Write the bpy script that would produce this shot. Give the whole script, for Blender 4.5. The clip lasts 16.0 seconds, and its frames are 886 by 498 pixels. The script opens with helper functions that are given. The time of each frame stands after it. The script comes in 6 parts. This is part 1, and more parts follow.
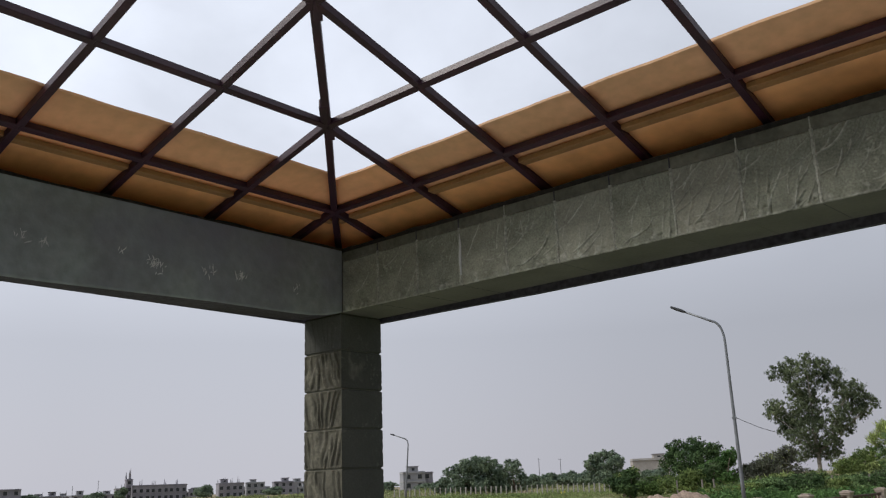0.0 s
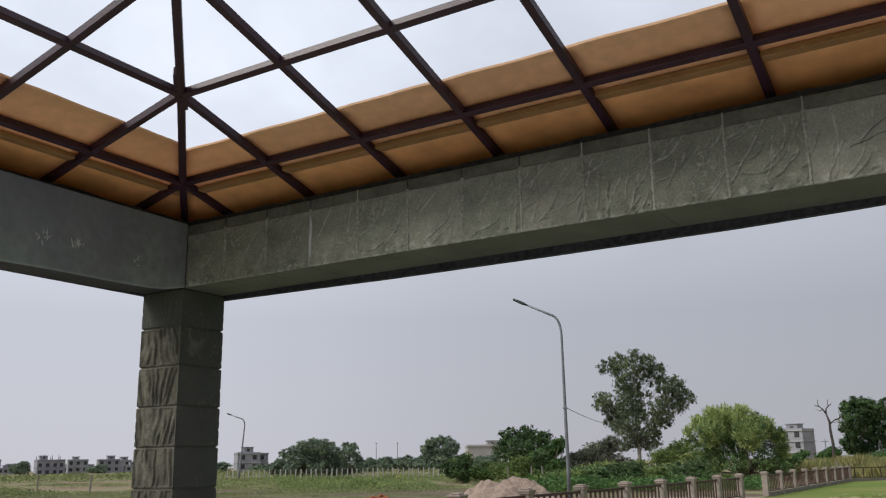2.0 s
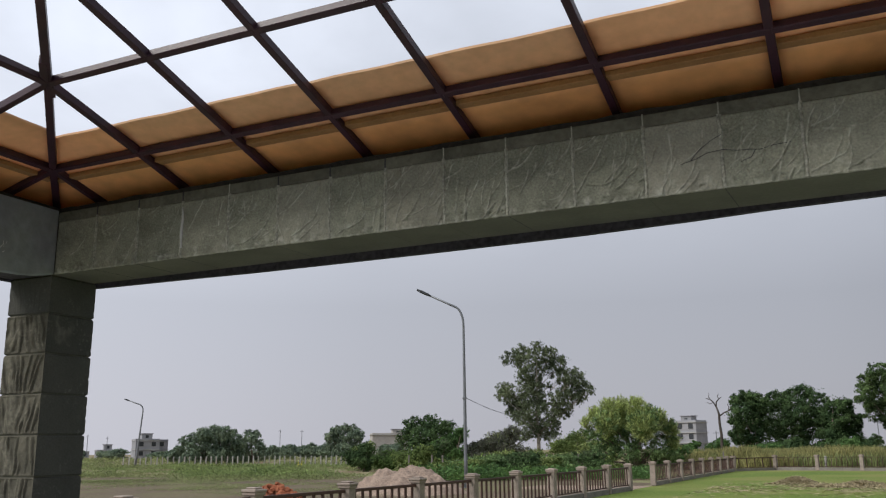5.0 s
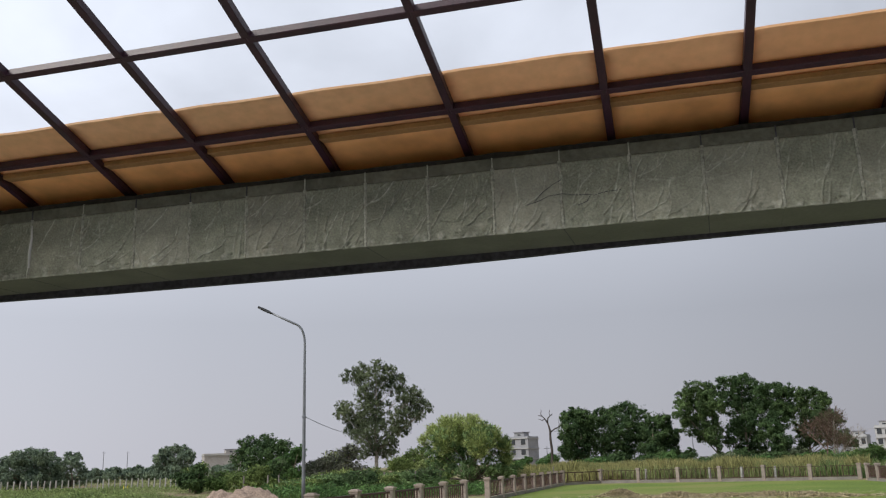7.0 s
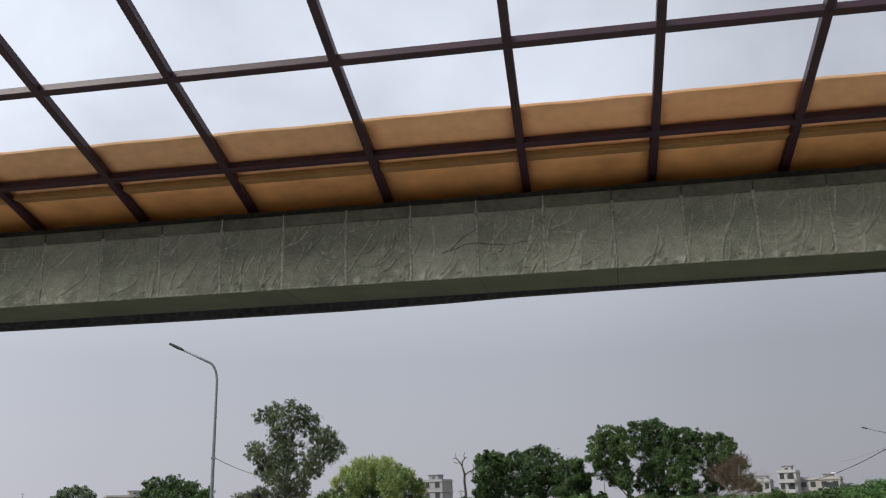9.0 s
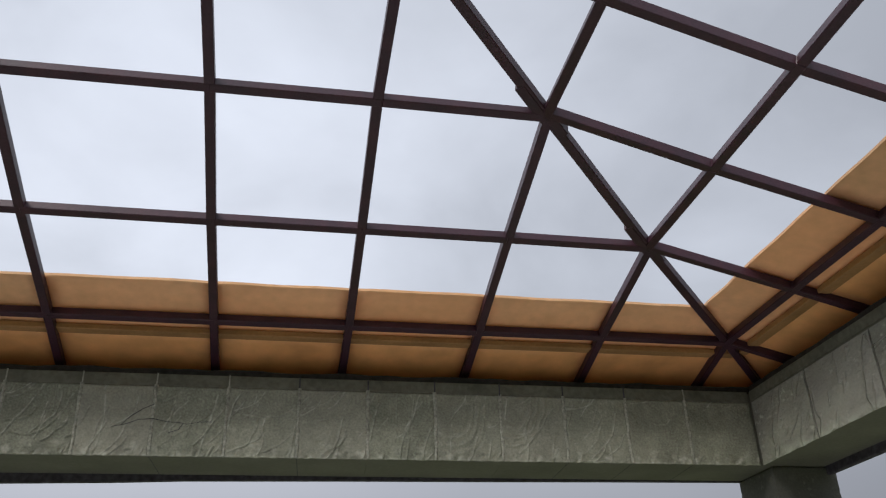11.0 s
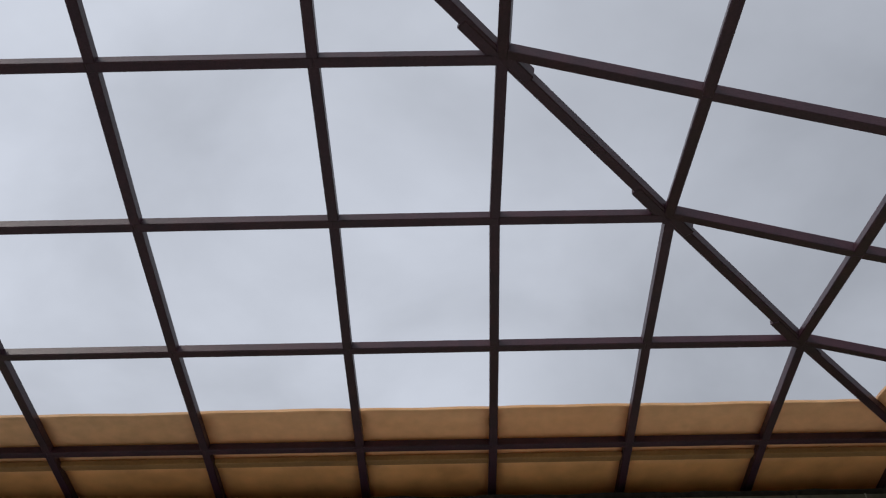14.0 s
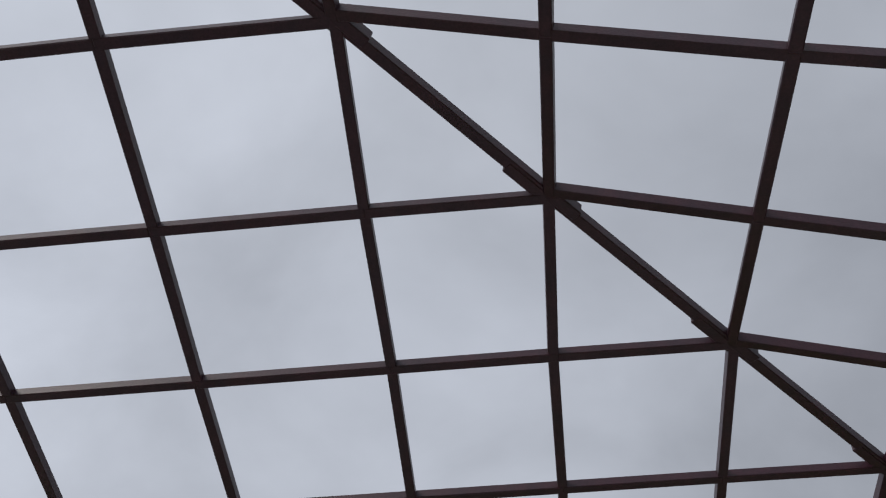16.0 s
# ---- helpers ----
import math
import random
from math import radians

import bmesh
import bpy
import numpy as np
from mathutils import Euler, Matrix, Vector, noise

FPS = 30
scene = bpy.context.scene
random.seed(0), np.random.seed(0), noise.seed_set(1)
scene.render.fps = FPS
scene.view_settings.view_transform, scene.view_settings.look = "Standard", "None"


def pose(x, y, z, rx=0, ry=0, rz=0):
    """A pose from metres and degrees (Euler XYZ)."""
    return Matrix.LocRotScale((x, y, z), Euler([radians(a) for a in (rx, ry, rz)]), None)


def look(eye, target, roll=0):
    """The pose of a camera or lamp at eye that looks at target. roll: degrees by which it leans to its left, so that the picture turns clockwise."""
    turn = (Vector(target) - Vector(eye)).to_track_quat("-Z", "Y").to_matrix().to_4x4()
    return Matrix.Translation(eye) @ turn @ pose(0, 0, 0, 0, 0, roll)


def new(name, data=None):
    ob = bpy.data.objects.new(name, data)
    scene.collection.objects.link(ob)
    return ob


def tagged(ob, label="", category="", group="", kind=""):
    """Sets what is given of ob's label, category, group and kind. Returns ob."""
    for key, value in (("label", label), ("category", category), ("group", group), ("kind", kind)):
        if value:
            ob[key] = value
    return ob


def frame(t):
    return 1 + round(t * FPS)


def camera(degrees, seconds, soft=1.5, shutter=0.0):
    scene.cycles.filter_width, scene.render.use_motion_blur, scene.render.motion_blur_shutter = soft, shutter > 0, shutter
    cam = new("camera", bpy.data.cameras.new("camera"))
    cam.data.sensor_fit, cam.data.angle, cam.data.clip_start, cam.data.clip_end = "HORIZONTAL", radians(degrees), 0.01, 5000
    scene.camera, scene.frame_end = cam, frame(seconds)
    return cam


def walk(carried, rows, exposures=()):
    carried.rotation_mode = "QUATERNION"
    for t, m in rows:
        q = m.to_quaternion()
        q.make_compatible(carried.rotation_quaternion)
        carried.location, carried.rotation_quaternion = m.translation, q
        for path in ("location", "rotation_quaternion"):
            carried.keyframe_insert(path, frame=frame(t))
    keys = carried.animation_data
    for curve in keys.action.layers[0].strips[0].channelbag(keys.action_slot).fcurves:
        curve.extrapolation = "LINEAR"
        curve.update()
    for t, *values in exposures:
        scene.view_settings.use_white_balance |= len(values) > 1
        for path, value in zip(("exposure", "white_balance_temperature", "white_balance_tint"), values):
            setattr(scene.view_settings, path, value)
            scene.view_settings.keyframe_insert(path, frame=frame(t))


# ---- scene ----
PATH = [  # seconds, x, y, z, yaw, pitch, lean
    (0.0, 0.622, -3.832, 1.522, 40.77, 15.12, -2.22),
    (0.5, 0.644, -3.887, 1.521, 38.01, 14.47, -2.08),
    (1.0, 0.650, -3.873, 1.519, 35.28, 14.11, -1.72),
    (1.5, 0.652, -3.868, 1.516, 32.68, 13.84, -1.29),
    (2.0, 0.652, -3.869, 1.515, 30.72, 13.81, -1.04),
    (2.5, 0.661, -3.855, 1.510, 28.70, 13.70, -1.24),
    (3.0, 0.668, -3.832, 1.518, 26.73, 13.35, -0.93),
    (5.5, 1.012, -3.958, 1.525, 23.88, 13.14, -0.87),
    (6.0, 1.013, -4.030, 1.539, 21.13, 13.58, -1.64),
    (6.5, 0.976, -4.118, 1.530, 16.51, 13.84, -2.19),
    (7.0, 0.994, -4.194, 1.529, 14.13, 13.93, -1.70),
    (7.5, 1.015, -4.210, 1.529, 12.35, 14.08, -1.70),
    (8.0, 1.017, -4.232, 1.532, 11.35, 14.35, -1.12),
    (8.5, 1.012, -4.244, 1.536, 10.61, 14.96, -0.85),
    (9.0, 1.026, -4.257, 1.543, 8.62, 16.42, -1.54),
    (9.5, 1.068, -4.267, 1.552, 3.94, 18.51, -2.50),
    (10.0, 1.078, -4.261, 1.557, -4.55, 20.44, -2.50),
    (10.2, 1.073, -4.267, 1.561, -9.34, 21.93, -2.44),
    (10.6, 1.100, -4.268, 1.560, -13.00, 24.90, -2.10),
    (11.4, 1.190, -4.278, 1.565, -8.20, 30.20, -1.50),
    (12.3, 1.268, -4.294, 1.573, -2.40, 33.28, -1.10),
    (12.5, 1.268, -4.296, 1.581, -2.26, 33.36, -1.34),
    (13.0, 1.274, -4.312, 1.579, -1.10, 34.12, -1.06),
    (13.5, 1.273, -4.285, 1.590, 0.42, 34.69, -0.65),
    (14.0, 1.281, -4.298, 1.592, 0.37, 35.03, -0.91),
    (14.5, 1.305, -4.303, 1.592, 0.58, 35.49, -0.92),
    (15.0, 1.300, -4.296, 1.599, 0.72, 38.91, -1.80),
    (15.5, 1.285, -4.288, 1.599, 1.52, 41.31, -2.38),
    (16.0, 1.287, -4.311, 1.602, 4.93, 44.08, -1.36),
]
EXPOSURES = [(0.0, 0.19), (0.5, 0.25), (2.0, 0.27), (3.0, 0.25), (5.5, 0.29), (6.0, 0.21), (6.5, 0.34), (8.3, 0.39), (9.0, 0.32), (9.5, 0.46), (10.0, 0.38), (10.2, 0.42), (12.3, 0.17), (13.5, -0.04), (14.5, -0.04), (15.0, -0.03), (15.5, -0.14), (16.0, -0.23)]
FOV = 53.8


def eye_pose(x, y, z, yaw, pitch, lean):
    return pose(x, y, z) @ Matrix.Rotation(radians(yaw), 4, "Z") @ Matrix.Rotation(radians(90 + pitch), 4, "X") @ Matrix.Rotation(radians(lean), 4, "Z")


cam = camera(FOV, 16.0, soft=1.2)
walk(cam, [(t, eye_pose(*r)) for t, *r in PATH], EXPOSURES)

# ---- sky and light ----
world = bpy.data.worlds.new("overcast_sky")
scene.world = world
world.use_nodes = True
SUN_EL, SUN_AZ = radians(43), radians(224)      # behind the pavilion and to its west


def sky_nodes(nt):
    n, l = nt.nodes, nt.links
    n.clear()
    out, bg = n.new("ShaderNodeOutputWorld"), n.new("ShaderNodeBackground")
    sky = n.new("ShaderNodeTexSky")
    sky.sky_type, sky.sun_disc = "NISHITA", False
    sky.sun_elevation, sky.sun_rotation, sky.dust_density = SUN_EL, SUN_AZ, 3.0
    co = n.new("ShaderNodeTexCoord")
    sep = n.new("ShaderNodeSeparateXYZ")
    l.new(co.outputs["Generated"], sep.inputs[0])
    ramp = n.new("ShaderNodeValToRGB")           # cloud deck, horizon to zenith
    cr = ramp.color_ramp
    cr.elements[0].position, cr.elements[0].color = 0.0, (0.405, 0.407, 0.455, 1)
    cr.elements[1].position, cr.elements[1].color = 1.0, (0.66, 0.70, 0.785, 1)
    e = cr.elements.new(0.16)
    e.color = (0.395, 0.41, 0.462, 1)
    e = cr.elements.new(0.42)
    e.color = (0.64, 0.68, 0.77, 1)
    e = cr.elements.new(0.62)
    e.color = (0.62, 0.66, 0.75, 1)
    l.new(sep.outputs["Z"], ramp.inputs[0])
    # the deck is brighter towards the west (-x) and behind, darker to the east
    toward = n.new("ShaderNodeVectorMath")
    toward.operation = "DOT_PRODUCT"
    toward.inputs[1].default_value = (-0.95, -0.31, 0.0)
    l.new(co.outputs["Generated"], toward.inputs[0])
    half = n.new("ShaderNodeMath")
    half.operation, half.inputs[1].default_value, half.inputs[2].default_value = "MULTIPLY_ADD", 0.5, 0.5
    l.new(toward.outputs["Value"], half.inputs[0])
    side = n.new("ShaderNodeValToRGB")
    cs = side.color_ramp
    cs.elements[0].position, cs.elements[0].color = 0.0, (0.34, 0.34, 0.35, 1)
    cs.elements[1].position, cs.elements[1].color = 1.0, (1.42, 1.42, 1.40, 1)
    for at, v in ((0.09, 0.56), (0.165, 0.70), (0.25, 0.75), (0.36, 0.90), (0.52, 0.99), (0.60, 1.06), (0.68, 1.18), (0.76, 1.28), (0.86, 1.27)):
        e = cs.elements.new(at)
        e.color = (v, v, v, 1)
    l.new(half.outputs[0], side.inputs[0])
    # clouds: stretched towards the horizon
    flat = n.new("ShaderNodeVectorMath")
    flat.operation = "DIVIDE"
    add = n.new("ShaderNodeMath")
    add.operation, add.inputs[1].default_value = "ADD", 0.35
    l.new(sep.outputs["Z"], add.inputs[0])
    comb = n.new("ShaderNodeCombineXYZ")
    for k in range(3):
        l.new(add.outputs[0], comb.inputs[k])
    l.new(co.outputs["Generated"], flat.inputs[0])
    l.new(comb.outputs[0], flat.inputs[1])
    noise_a = n.new("ShaderNodeTexNoise")
    noise_a.inputs["Scale"].default_value, noise_a.inputs["Detail"].default_value = 2.7, 6.0
    noise_a.inputs["Roughness"].default_value, noise_a.inputs["Distortion"].default_value = 0.5, 0.2
    l.new(flat.outputs[0], noise_a.inputs["Vector"])
    cl = n.new("ShaderNodeMapRange")
    cl.inputs[1].default_value, cl.inputs[2].default_value = 0.33, 0.68
    cl.inputs[3].default_value, cl.inputs[4].default_value = 0.84, 1.14
    l.new(noise_a.outputs["Fac"], cl.inputs[0])
    # clouds show overhead only; the haze near the horizon is even
    fade = n.new("ShaderNodeMapRange")
    fade.inputs[1].default_value, fade.inputs[2].default_value = 0.18, 0.42
    l.new(sep.outputs["Z"], fade.inputs[0])
    mixf = n.new("ShaderNodeMix")
    mixf.inputs[2].default_value = 1.0
    l.new(fade.outputs[0], mixf.inputs[0])
    l.new(cl.outputs[0], mixf.inputs[3])
    m1 = n.new("ShaderNodeMath")
    m1.operation = "MULTIPLY"
    l.new(side.outputs[0], m1.inputs[0])
    l.new(mixf.outputs[0], m1.inputs[1])
    deck = n.new("ShaderNodeVectorMath")
    deck.operation = "SCALE"
    l.new(ramp.outputs["Color"], deck.inputs[0])
    l.new(m1.outputs[0], deck.inputs["Scale"])
    bg2 = n.new("ShaderNodeBackground")
    bg.inputs["Strength"].default_value = 0.05
    l.new(sky.outputs[0], bg.inputs["Color"])
    l.new(deck.outputs[0], bg2.inputs["Color"])
    mix = n.new("ShaderNodeMixShader")
    mix.inputs[0].default_value = 0.9
    l.new(bg.outputs[0], mix.inputs[1])
    l.new(bg2.outputs[0], mix.inputs[2])
    l.new(mix.outputs[0], out.inputs["Surface"])


sky_nodes(world.node_tree)
sun_data = bpy.data.lights.new("sun", "SUN")
sun_data.energy, sun_data.angle, sun_data.color = 1.7, radians(20), (1.0, 0.95, 0.87)
sun = new("sun", sun_data)
sun.matrix_world = look((-0.60, -0.62, 0.80), (0, 0, 0))


# ---- materials ----
def material(name, base, dark=None, scale=6.0, rough=0.8, bump=0.3, bump_scale=60.0, metal=0.0, spread=0.5, per=None, fine=0.35, translucent=0.0, vary=(0.45, 1.45)):
    """Two-scale mottled surface: base and dark mix by broad stains and by fine grain. per: 'object' or 'island' adds a shade of its own to each piece."""
    m = bpy.data.materials.new(name)
    m.use_nodes = True
    nt = m.node_tree
    n, l = nt.nodes, nt.links
    bsdf, out = n["Principled BSDF"], n["Material Output"]
    dark = dark or tuple(c * 0.6 for c in base)
    co = n.new("ShaderNodeTexCoord")
    broad, grain = n.new("ShaderNodeTexNoise"), n.new("ShaderNodeTexNoise")
    broad.inputs["Scale"].default_value, broad.inputs["Detail"].default_value = scale, 5
    grain.inputs["Scale"].default_value, grain.inputs["Detail"].default_value = bump_scale, 4
    for t in (broad, grain):
        l.new(co.outputs["Object"], t.inputs["Vector"])
    r = n.new("ShaderNodeMapRange")
    r.inputs[1].default_value, r.inputs[2].default_value = 0.5 - spread * 0.45, 0.5 + spread * 0.45
    l.new(broad.outputs["Fac"], r.inputs[0])
    mix = n.new("ShaderNodeMix")
    mix.data_type = "RGBA"
    mix.inputs[6].default_value, mix.inputs[7].default_value = (*dark, 1), (*base, 1)
    l.new(r.outputs[0], mix.inputs[0])
    g = n.new("ShaderNodeMapRange")
    g.inputs[1].default_value, g.inputs[2].default_value = 0.3, 0.7
    g.inputs[3].default_value, g.inputs[4].default_value = 1 - fine, 1 + fine
    l.new(grain.outputs["Fac"], g.inputs[0])
    sc = n.new("ShaderNodeVectorMath")
    sc.operation = "SCALE"
    l.new(mix.outputs[2], sc.inputs[0])
    l.new(g.outputs[0], sc.inputs["Scale"])
    colour = sc.outputs[0]
    if per:
        src = n.new("ShaderNodeObjectInfo" if per == "object" else "ShaderNodeNewGeometry")
        v = n.new("ShaderNodeMapRange")
        v.inputs[3].default_value, v.inputs[4].default_value = (0.88, 1.1) if per == "object" else vary
        l.new(src.outputs["Random" if per == "object" else "Random Per Island"], v.inputs[0])
        s2 = n.new("ShaderNodeVectorMath")
        s2.operation = "SCALE"
        l.new(colour, s2.inputs[0])
        l.new(v.outputs[0], s2.inputs["Scale"])
        colour = s2.outputs[0]
    l.new(colour, bsdf.inputs["Base Color"])
    bsdf.inputs["Roughness"].default_value, bsdf.inputs["Metallic"].default_value = rough, metal
    bsdf.inputs["Specular IOR Level"].default_value = 0.15 if rough >= 0.85 else 0.4
    if bump:
        b = n.new("ShaderNodeBump")
        b.inputs["Strength"].default_value, b.inputs["Distance"].default_value = bump, 0.02
        l.new(grain.outputs["Fac"], b.inputs["Height"])
        l.new(b.outputs[0], bsdf.inputs["Normal"])
    if translucent:
        tr, ms = n.new("ShaderNodeBsdfTranslucent"), n.new("ShaderNodeMixShader")
        ms.inputs[0].default_value = translucent
        l.new(colour, tr.inputs["Color"])
        l.new(bsdf.outputs[0], ms.inputs[1])
        l.new(tr.outputs[0], ms.inputs[2])
        l.new(ms.outputs[0], out.inputs["Surface"])
    return m


def hue_by_patch(m, other, scale):
    """Dry or trodden patches of another colour, of the size that scale gives."""
    n, l = m.node_tree.nodes, m.node_tree.links
    bsdf = n["Principled BSDF"]
    old = bsdf.inputs["Base Color"].links[0].from_socket
    co, big, r, mix = n.new("ShaderNodeTexCoord"), n.new("ShaderNodeTexNoise"), n.new("ShaderNodeMapRange"), n.new("ShaderNodeMix")
    big.inputs["Scale"].default_value, big.inputs["Detail"].default_value = scale, 7.0
    l.new(co.outputs["Object"], big.inputs["Vector"])
    r.inputs[1].default_value, r.inputs[2].default_value, r.inputs[4].default_value = 0.46, 0.66, 0.85
    l.new(big.outputs["Fac"], r.inputs[0])
    mix.data_type = "RGBA"
    mix.inputs[7].default_value = (*other, 1)
    l.new(r.outputs[0], mix.inputs[0])
    l.new(old, mix.inputs[6])
    l.new(mix.outputs[2], bsdf.inputs["Base Color"])
    return m


def carved(name, base, dark, line, turn, squeeze, rings, depth=1.0, cover=(0.40, 0.56), width=0.2, relief=-1.0, worn=None, swing=0.0, grain=0.22, broad=3.0, chip=0.5, spots=(5.0, 0.48, 0.62)):
    """Stamped cement that imitates split stone or wood grain: wandering incised lines in patches, chips and scuffs; each piece is shifted by its own random number."""
    m = material(name, base, dark, broad, 0.86, 0.0, 90.0, spread=0.6, per="object", fine=grain)
    nt = m.node_tree
    n, l = nt.nodes, nt.links
    bsdf = n["Principled BSDF"]

    def math_node(op, x, y=None):
        k = n.new("ShaderNodeMath")
        k.operation = op
        for i, v in enumerate((x, y)):
            if v is None:
                continue
            if isinstance(v, (int, float)):
                k.inputs[i].default_value = v
            else:
                l.new(v, k.inputs[i])
        return k.outputs[0]

    def span(x, lo, hi, a=0.0, b=1.0):
        k = n.new("ShaderNodeMapRange")
        for i, v in enumerate((lo, hi, a, b)):
            k.inputs[i + 1].default_value = v
        l.new(x, k.inputs[0])
        return k.outputs[0]

    def grain_noise(vec, scale, detail):
        k = n.new("ShaderNodeTexNoise")
        k.inputs["Scale"].default_value, k.inputs["Detail"].default_value = scale, detail
        l.new(vec, k.inputs["Vector"])
        return k.outputs["Fac"]

    co, info = n.new("ShaderNodeTexCoord"), n.new("ShaderNodeObjectInfo")
    off, mp, sq = n.new("ShaderNodeVectorMath"), n.new("ShaderNodeMapping"), n.new("ShaderNodeMapping")
    off.operation = "SCALE"
    off.inputs[0].default_value = (37.0, 11.0, 23.0)
    l.new(info.outputs["Random"], off.inputs["Scale"])
    mp.inputs["Rotation"].default_value = turn
    sq.inputs["Scale"].default_value = squeeze
    spin = n.new("ShaderNodeVectorRotate")
    spin.rotation_type = "Y_AXIS"
    l.new(math_node("MULTIPLY", math_node("SUBTRACT", info.outputs["Random"], 0.5), swing), spin.inputs["Angle"])
    l.new(co.outputs["Object"], spin.inputs["Vector"])
    l.new(spin.outputs[0], mp.inputs["Vector"])
    l.new(mp.outputs[0], sq.inputs["Vector"])
    l.new(off.outputs[0], sq.inputs["Location"])
    flow = grain_noise(sq.outputs[0], 1.0, 2.0)
    contour = math_node("ABSOLUTE", math_node("SINE", math_node("MULTIPLY", flow, rings)))
    cut = span(contour, 0.0, width, 1.0, 0.0)
    shift = n.new("ShaderNodeVectorMath")
    l.new(mp.outputs[0], shift.inputs[0])
    l.new(off.outputs[0], shift.inputs[1])
    place = grain_noise(shift.outputs[0], 6.5, 4.0)
    lines = math_node("MULTIPLY", cut, span(place, *cover))
    chips = span(grain_noise(shift.outputs[0], 38.0, 5.0), 0.56, 0.68)
    scuff = math_node("MULTIPLY", chips, span(grain_noise(shift.outputs[0], spots[0], 2.0), spots[1], spots[2]))
    if worn is not None:
        sep = n.new("ShaderNodeSeparateXYZ")
        l.new(co.outputs["Object"], sep.inputs[0])
        edge = math_node("MULTIPLY", span(sep.outputs["Z"], worn, worn - 0.05), span(grain_noise(shift.outputs[0], 14.0, 4.0), 0.42, 0.58))
        scuff = math_node("MAXIMUM", scuff, edge)
    old = bsdf.inputs["Base Color"].links[0].from_socket
    for fac, colour, amount in ((lines, line, 0.5), (scuff, tuple(min(1, v * 1.75) for v in base), chip)):
        mix = n.new("ShaderNodeMix")
        mix.data_type = "RGBA"
        mix.inputs[7].default_value = (*colour, 1)
        l.new(math_node("MULTIPLY", fac, amount), mix.inputs[0])
        l.new(old, mix.inputs[6])
        old = mix.outputs[2]
    l.new(old, bsdf.inputs["Base Color"])
    height = math_node("ADD", math_node("MULTIPLY", lines, relief), math_node("ADD", math_node("MULTIPLY", flow, 1.6), math_node("MULTIPLY", grain_noise(shift.outputs[0], 26.0, 6.0), 0.75)))
    bmp = n.new("ShaderNodeBump")
    bmp.inputs["Strength"].default_value, bmp.inputs["Distance"].default_value = 0.9 * min(depth, 1.1), 0.012 * depth
    l.new(height, bmp.inputs["Height"])
    l.new(bmp.outputs[0], bsdf.inputs["Normal"])
    return m


COPING = material("mossy_dark_coping", (0.155, 0.152, 0.120), (0.072, 0.072, 0.058), 5.0, 0.9, 0.3, 35.0, spread=0.7, fine=0.15)
# near-black: painted shade on cladding and soffit, also dark joints and cracks
SHADE_JOINT = material("dark_stained_cement", (0.066, 0.062, 0.074), (0.042, 0.040, 0.048), 3.0, 0.9, 0.4, 30.0)
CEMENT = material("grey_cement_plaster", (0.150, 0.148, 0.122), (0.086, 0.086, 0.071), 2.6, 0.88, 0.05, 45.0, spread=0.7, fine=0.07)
# the tiles' pale line colour stands in for light on raised lines
STONE = carved("stamped_cement_tile", (0.295, 0.315, 0.255), (0.18, 0.17, 0.157), (0.40, 0.395, 0.35), (0, 0.85, 0), (2.3, 2.3, 9.5), 17.0, 1.9, (0.38, 0.52), 0.32, 0.45, -0.13, 1.3, 0.12, 4.5, 0.65)
RELIEF = carved("pressed_cement_tile", (0.292, 0.300, 0.238), (0.105, 0.108, 0.085), (0.40, 0.395, 0.35), (0, 0.85, 0), (2.3, 2.3, 9.5), 9.0, 1.1, (0.62, 0.74), 0.3, 0.3, -0.15, 1.3, 0.24, 6.5, 0.3)
RELIEF_PALE = carved("pale_pressed_cement_tile", (0.312, 0.322, 0.256), (0.122, 0.125, 0.099), (0.40, 0.395, 0.35), (0, 0.85, 0), (2.3, 2.3, 9.5), 9.0, 1.1, (0.62, 0.74), 0.3, 0.3, -0.15, 1.3, 0.24, 6.5, 0.3)
BARK_BLOCK = carved("carved_cement_block", (0.150, 0.142, 0.112), (0.066, 0.064, 0.052), (0.035, 0.034, 0.03), (0, 0, 0.3), (9.0, 9.0, 1.2), 17.0, 0.6, (0.5, 0.7), 0.4, -0.5, None, 0.2, 0.12, 9.0, 0.3)
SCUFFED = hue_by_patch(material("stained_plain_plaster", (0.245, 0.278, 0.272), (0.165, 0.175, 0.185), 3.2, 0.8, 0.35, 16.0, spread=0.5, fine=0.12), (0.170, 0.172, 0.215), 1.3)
# darker than the carved side: shade is put into the plain sides' colour
PLAIN_SHADE_BLOCK = carved("plain_cement_block", (0.084, 0.085, 0.076), (0.056, 0.057, 0.052), (0.20, 0.195, 0.165), (0, 0.6, 0), (4.0, 4.0, 2.0), 7.0, 0.5, (0.54, 0.66), 0.25, 0.3, None, 0.5, 0.12)
MORTAR = material("pale_joint_mortar", (0.345, 0.345, 0.295), (0.20, 0.20, 0.17), 9.0, 0.9, 0.4, 60.0)
STEEL = material("maroon_painted_steel", (0.056, 0.019, 0.029), (0.030, 0.014, 0.024), 9.0, 0.40, 0.08, 120.0, spread=0.6, fine=0.2)

STEEL.node_tree.nodes["Principled BSDF"].inputs["Specular IOR Level"].default_value = 0.35


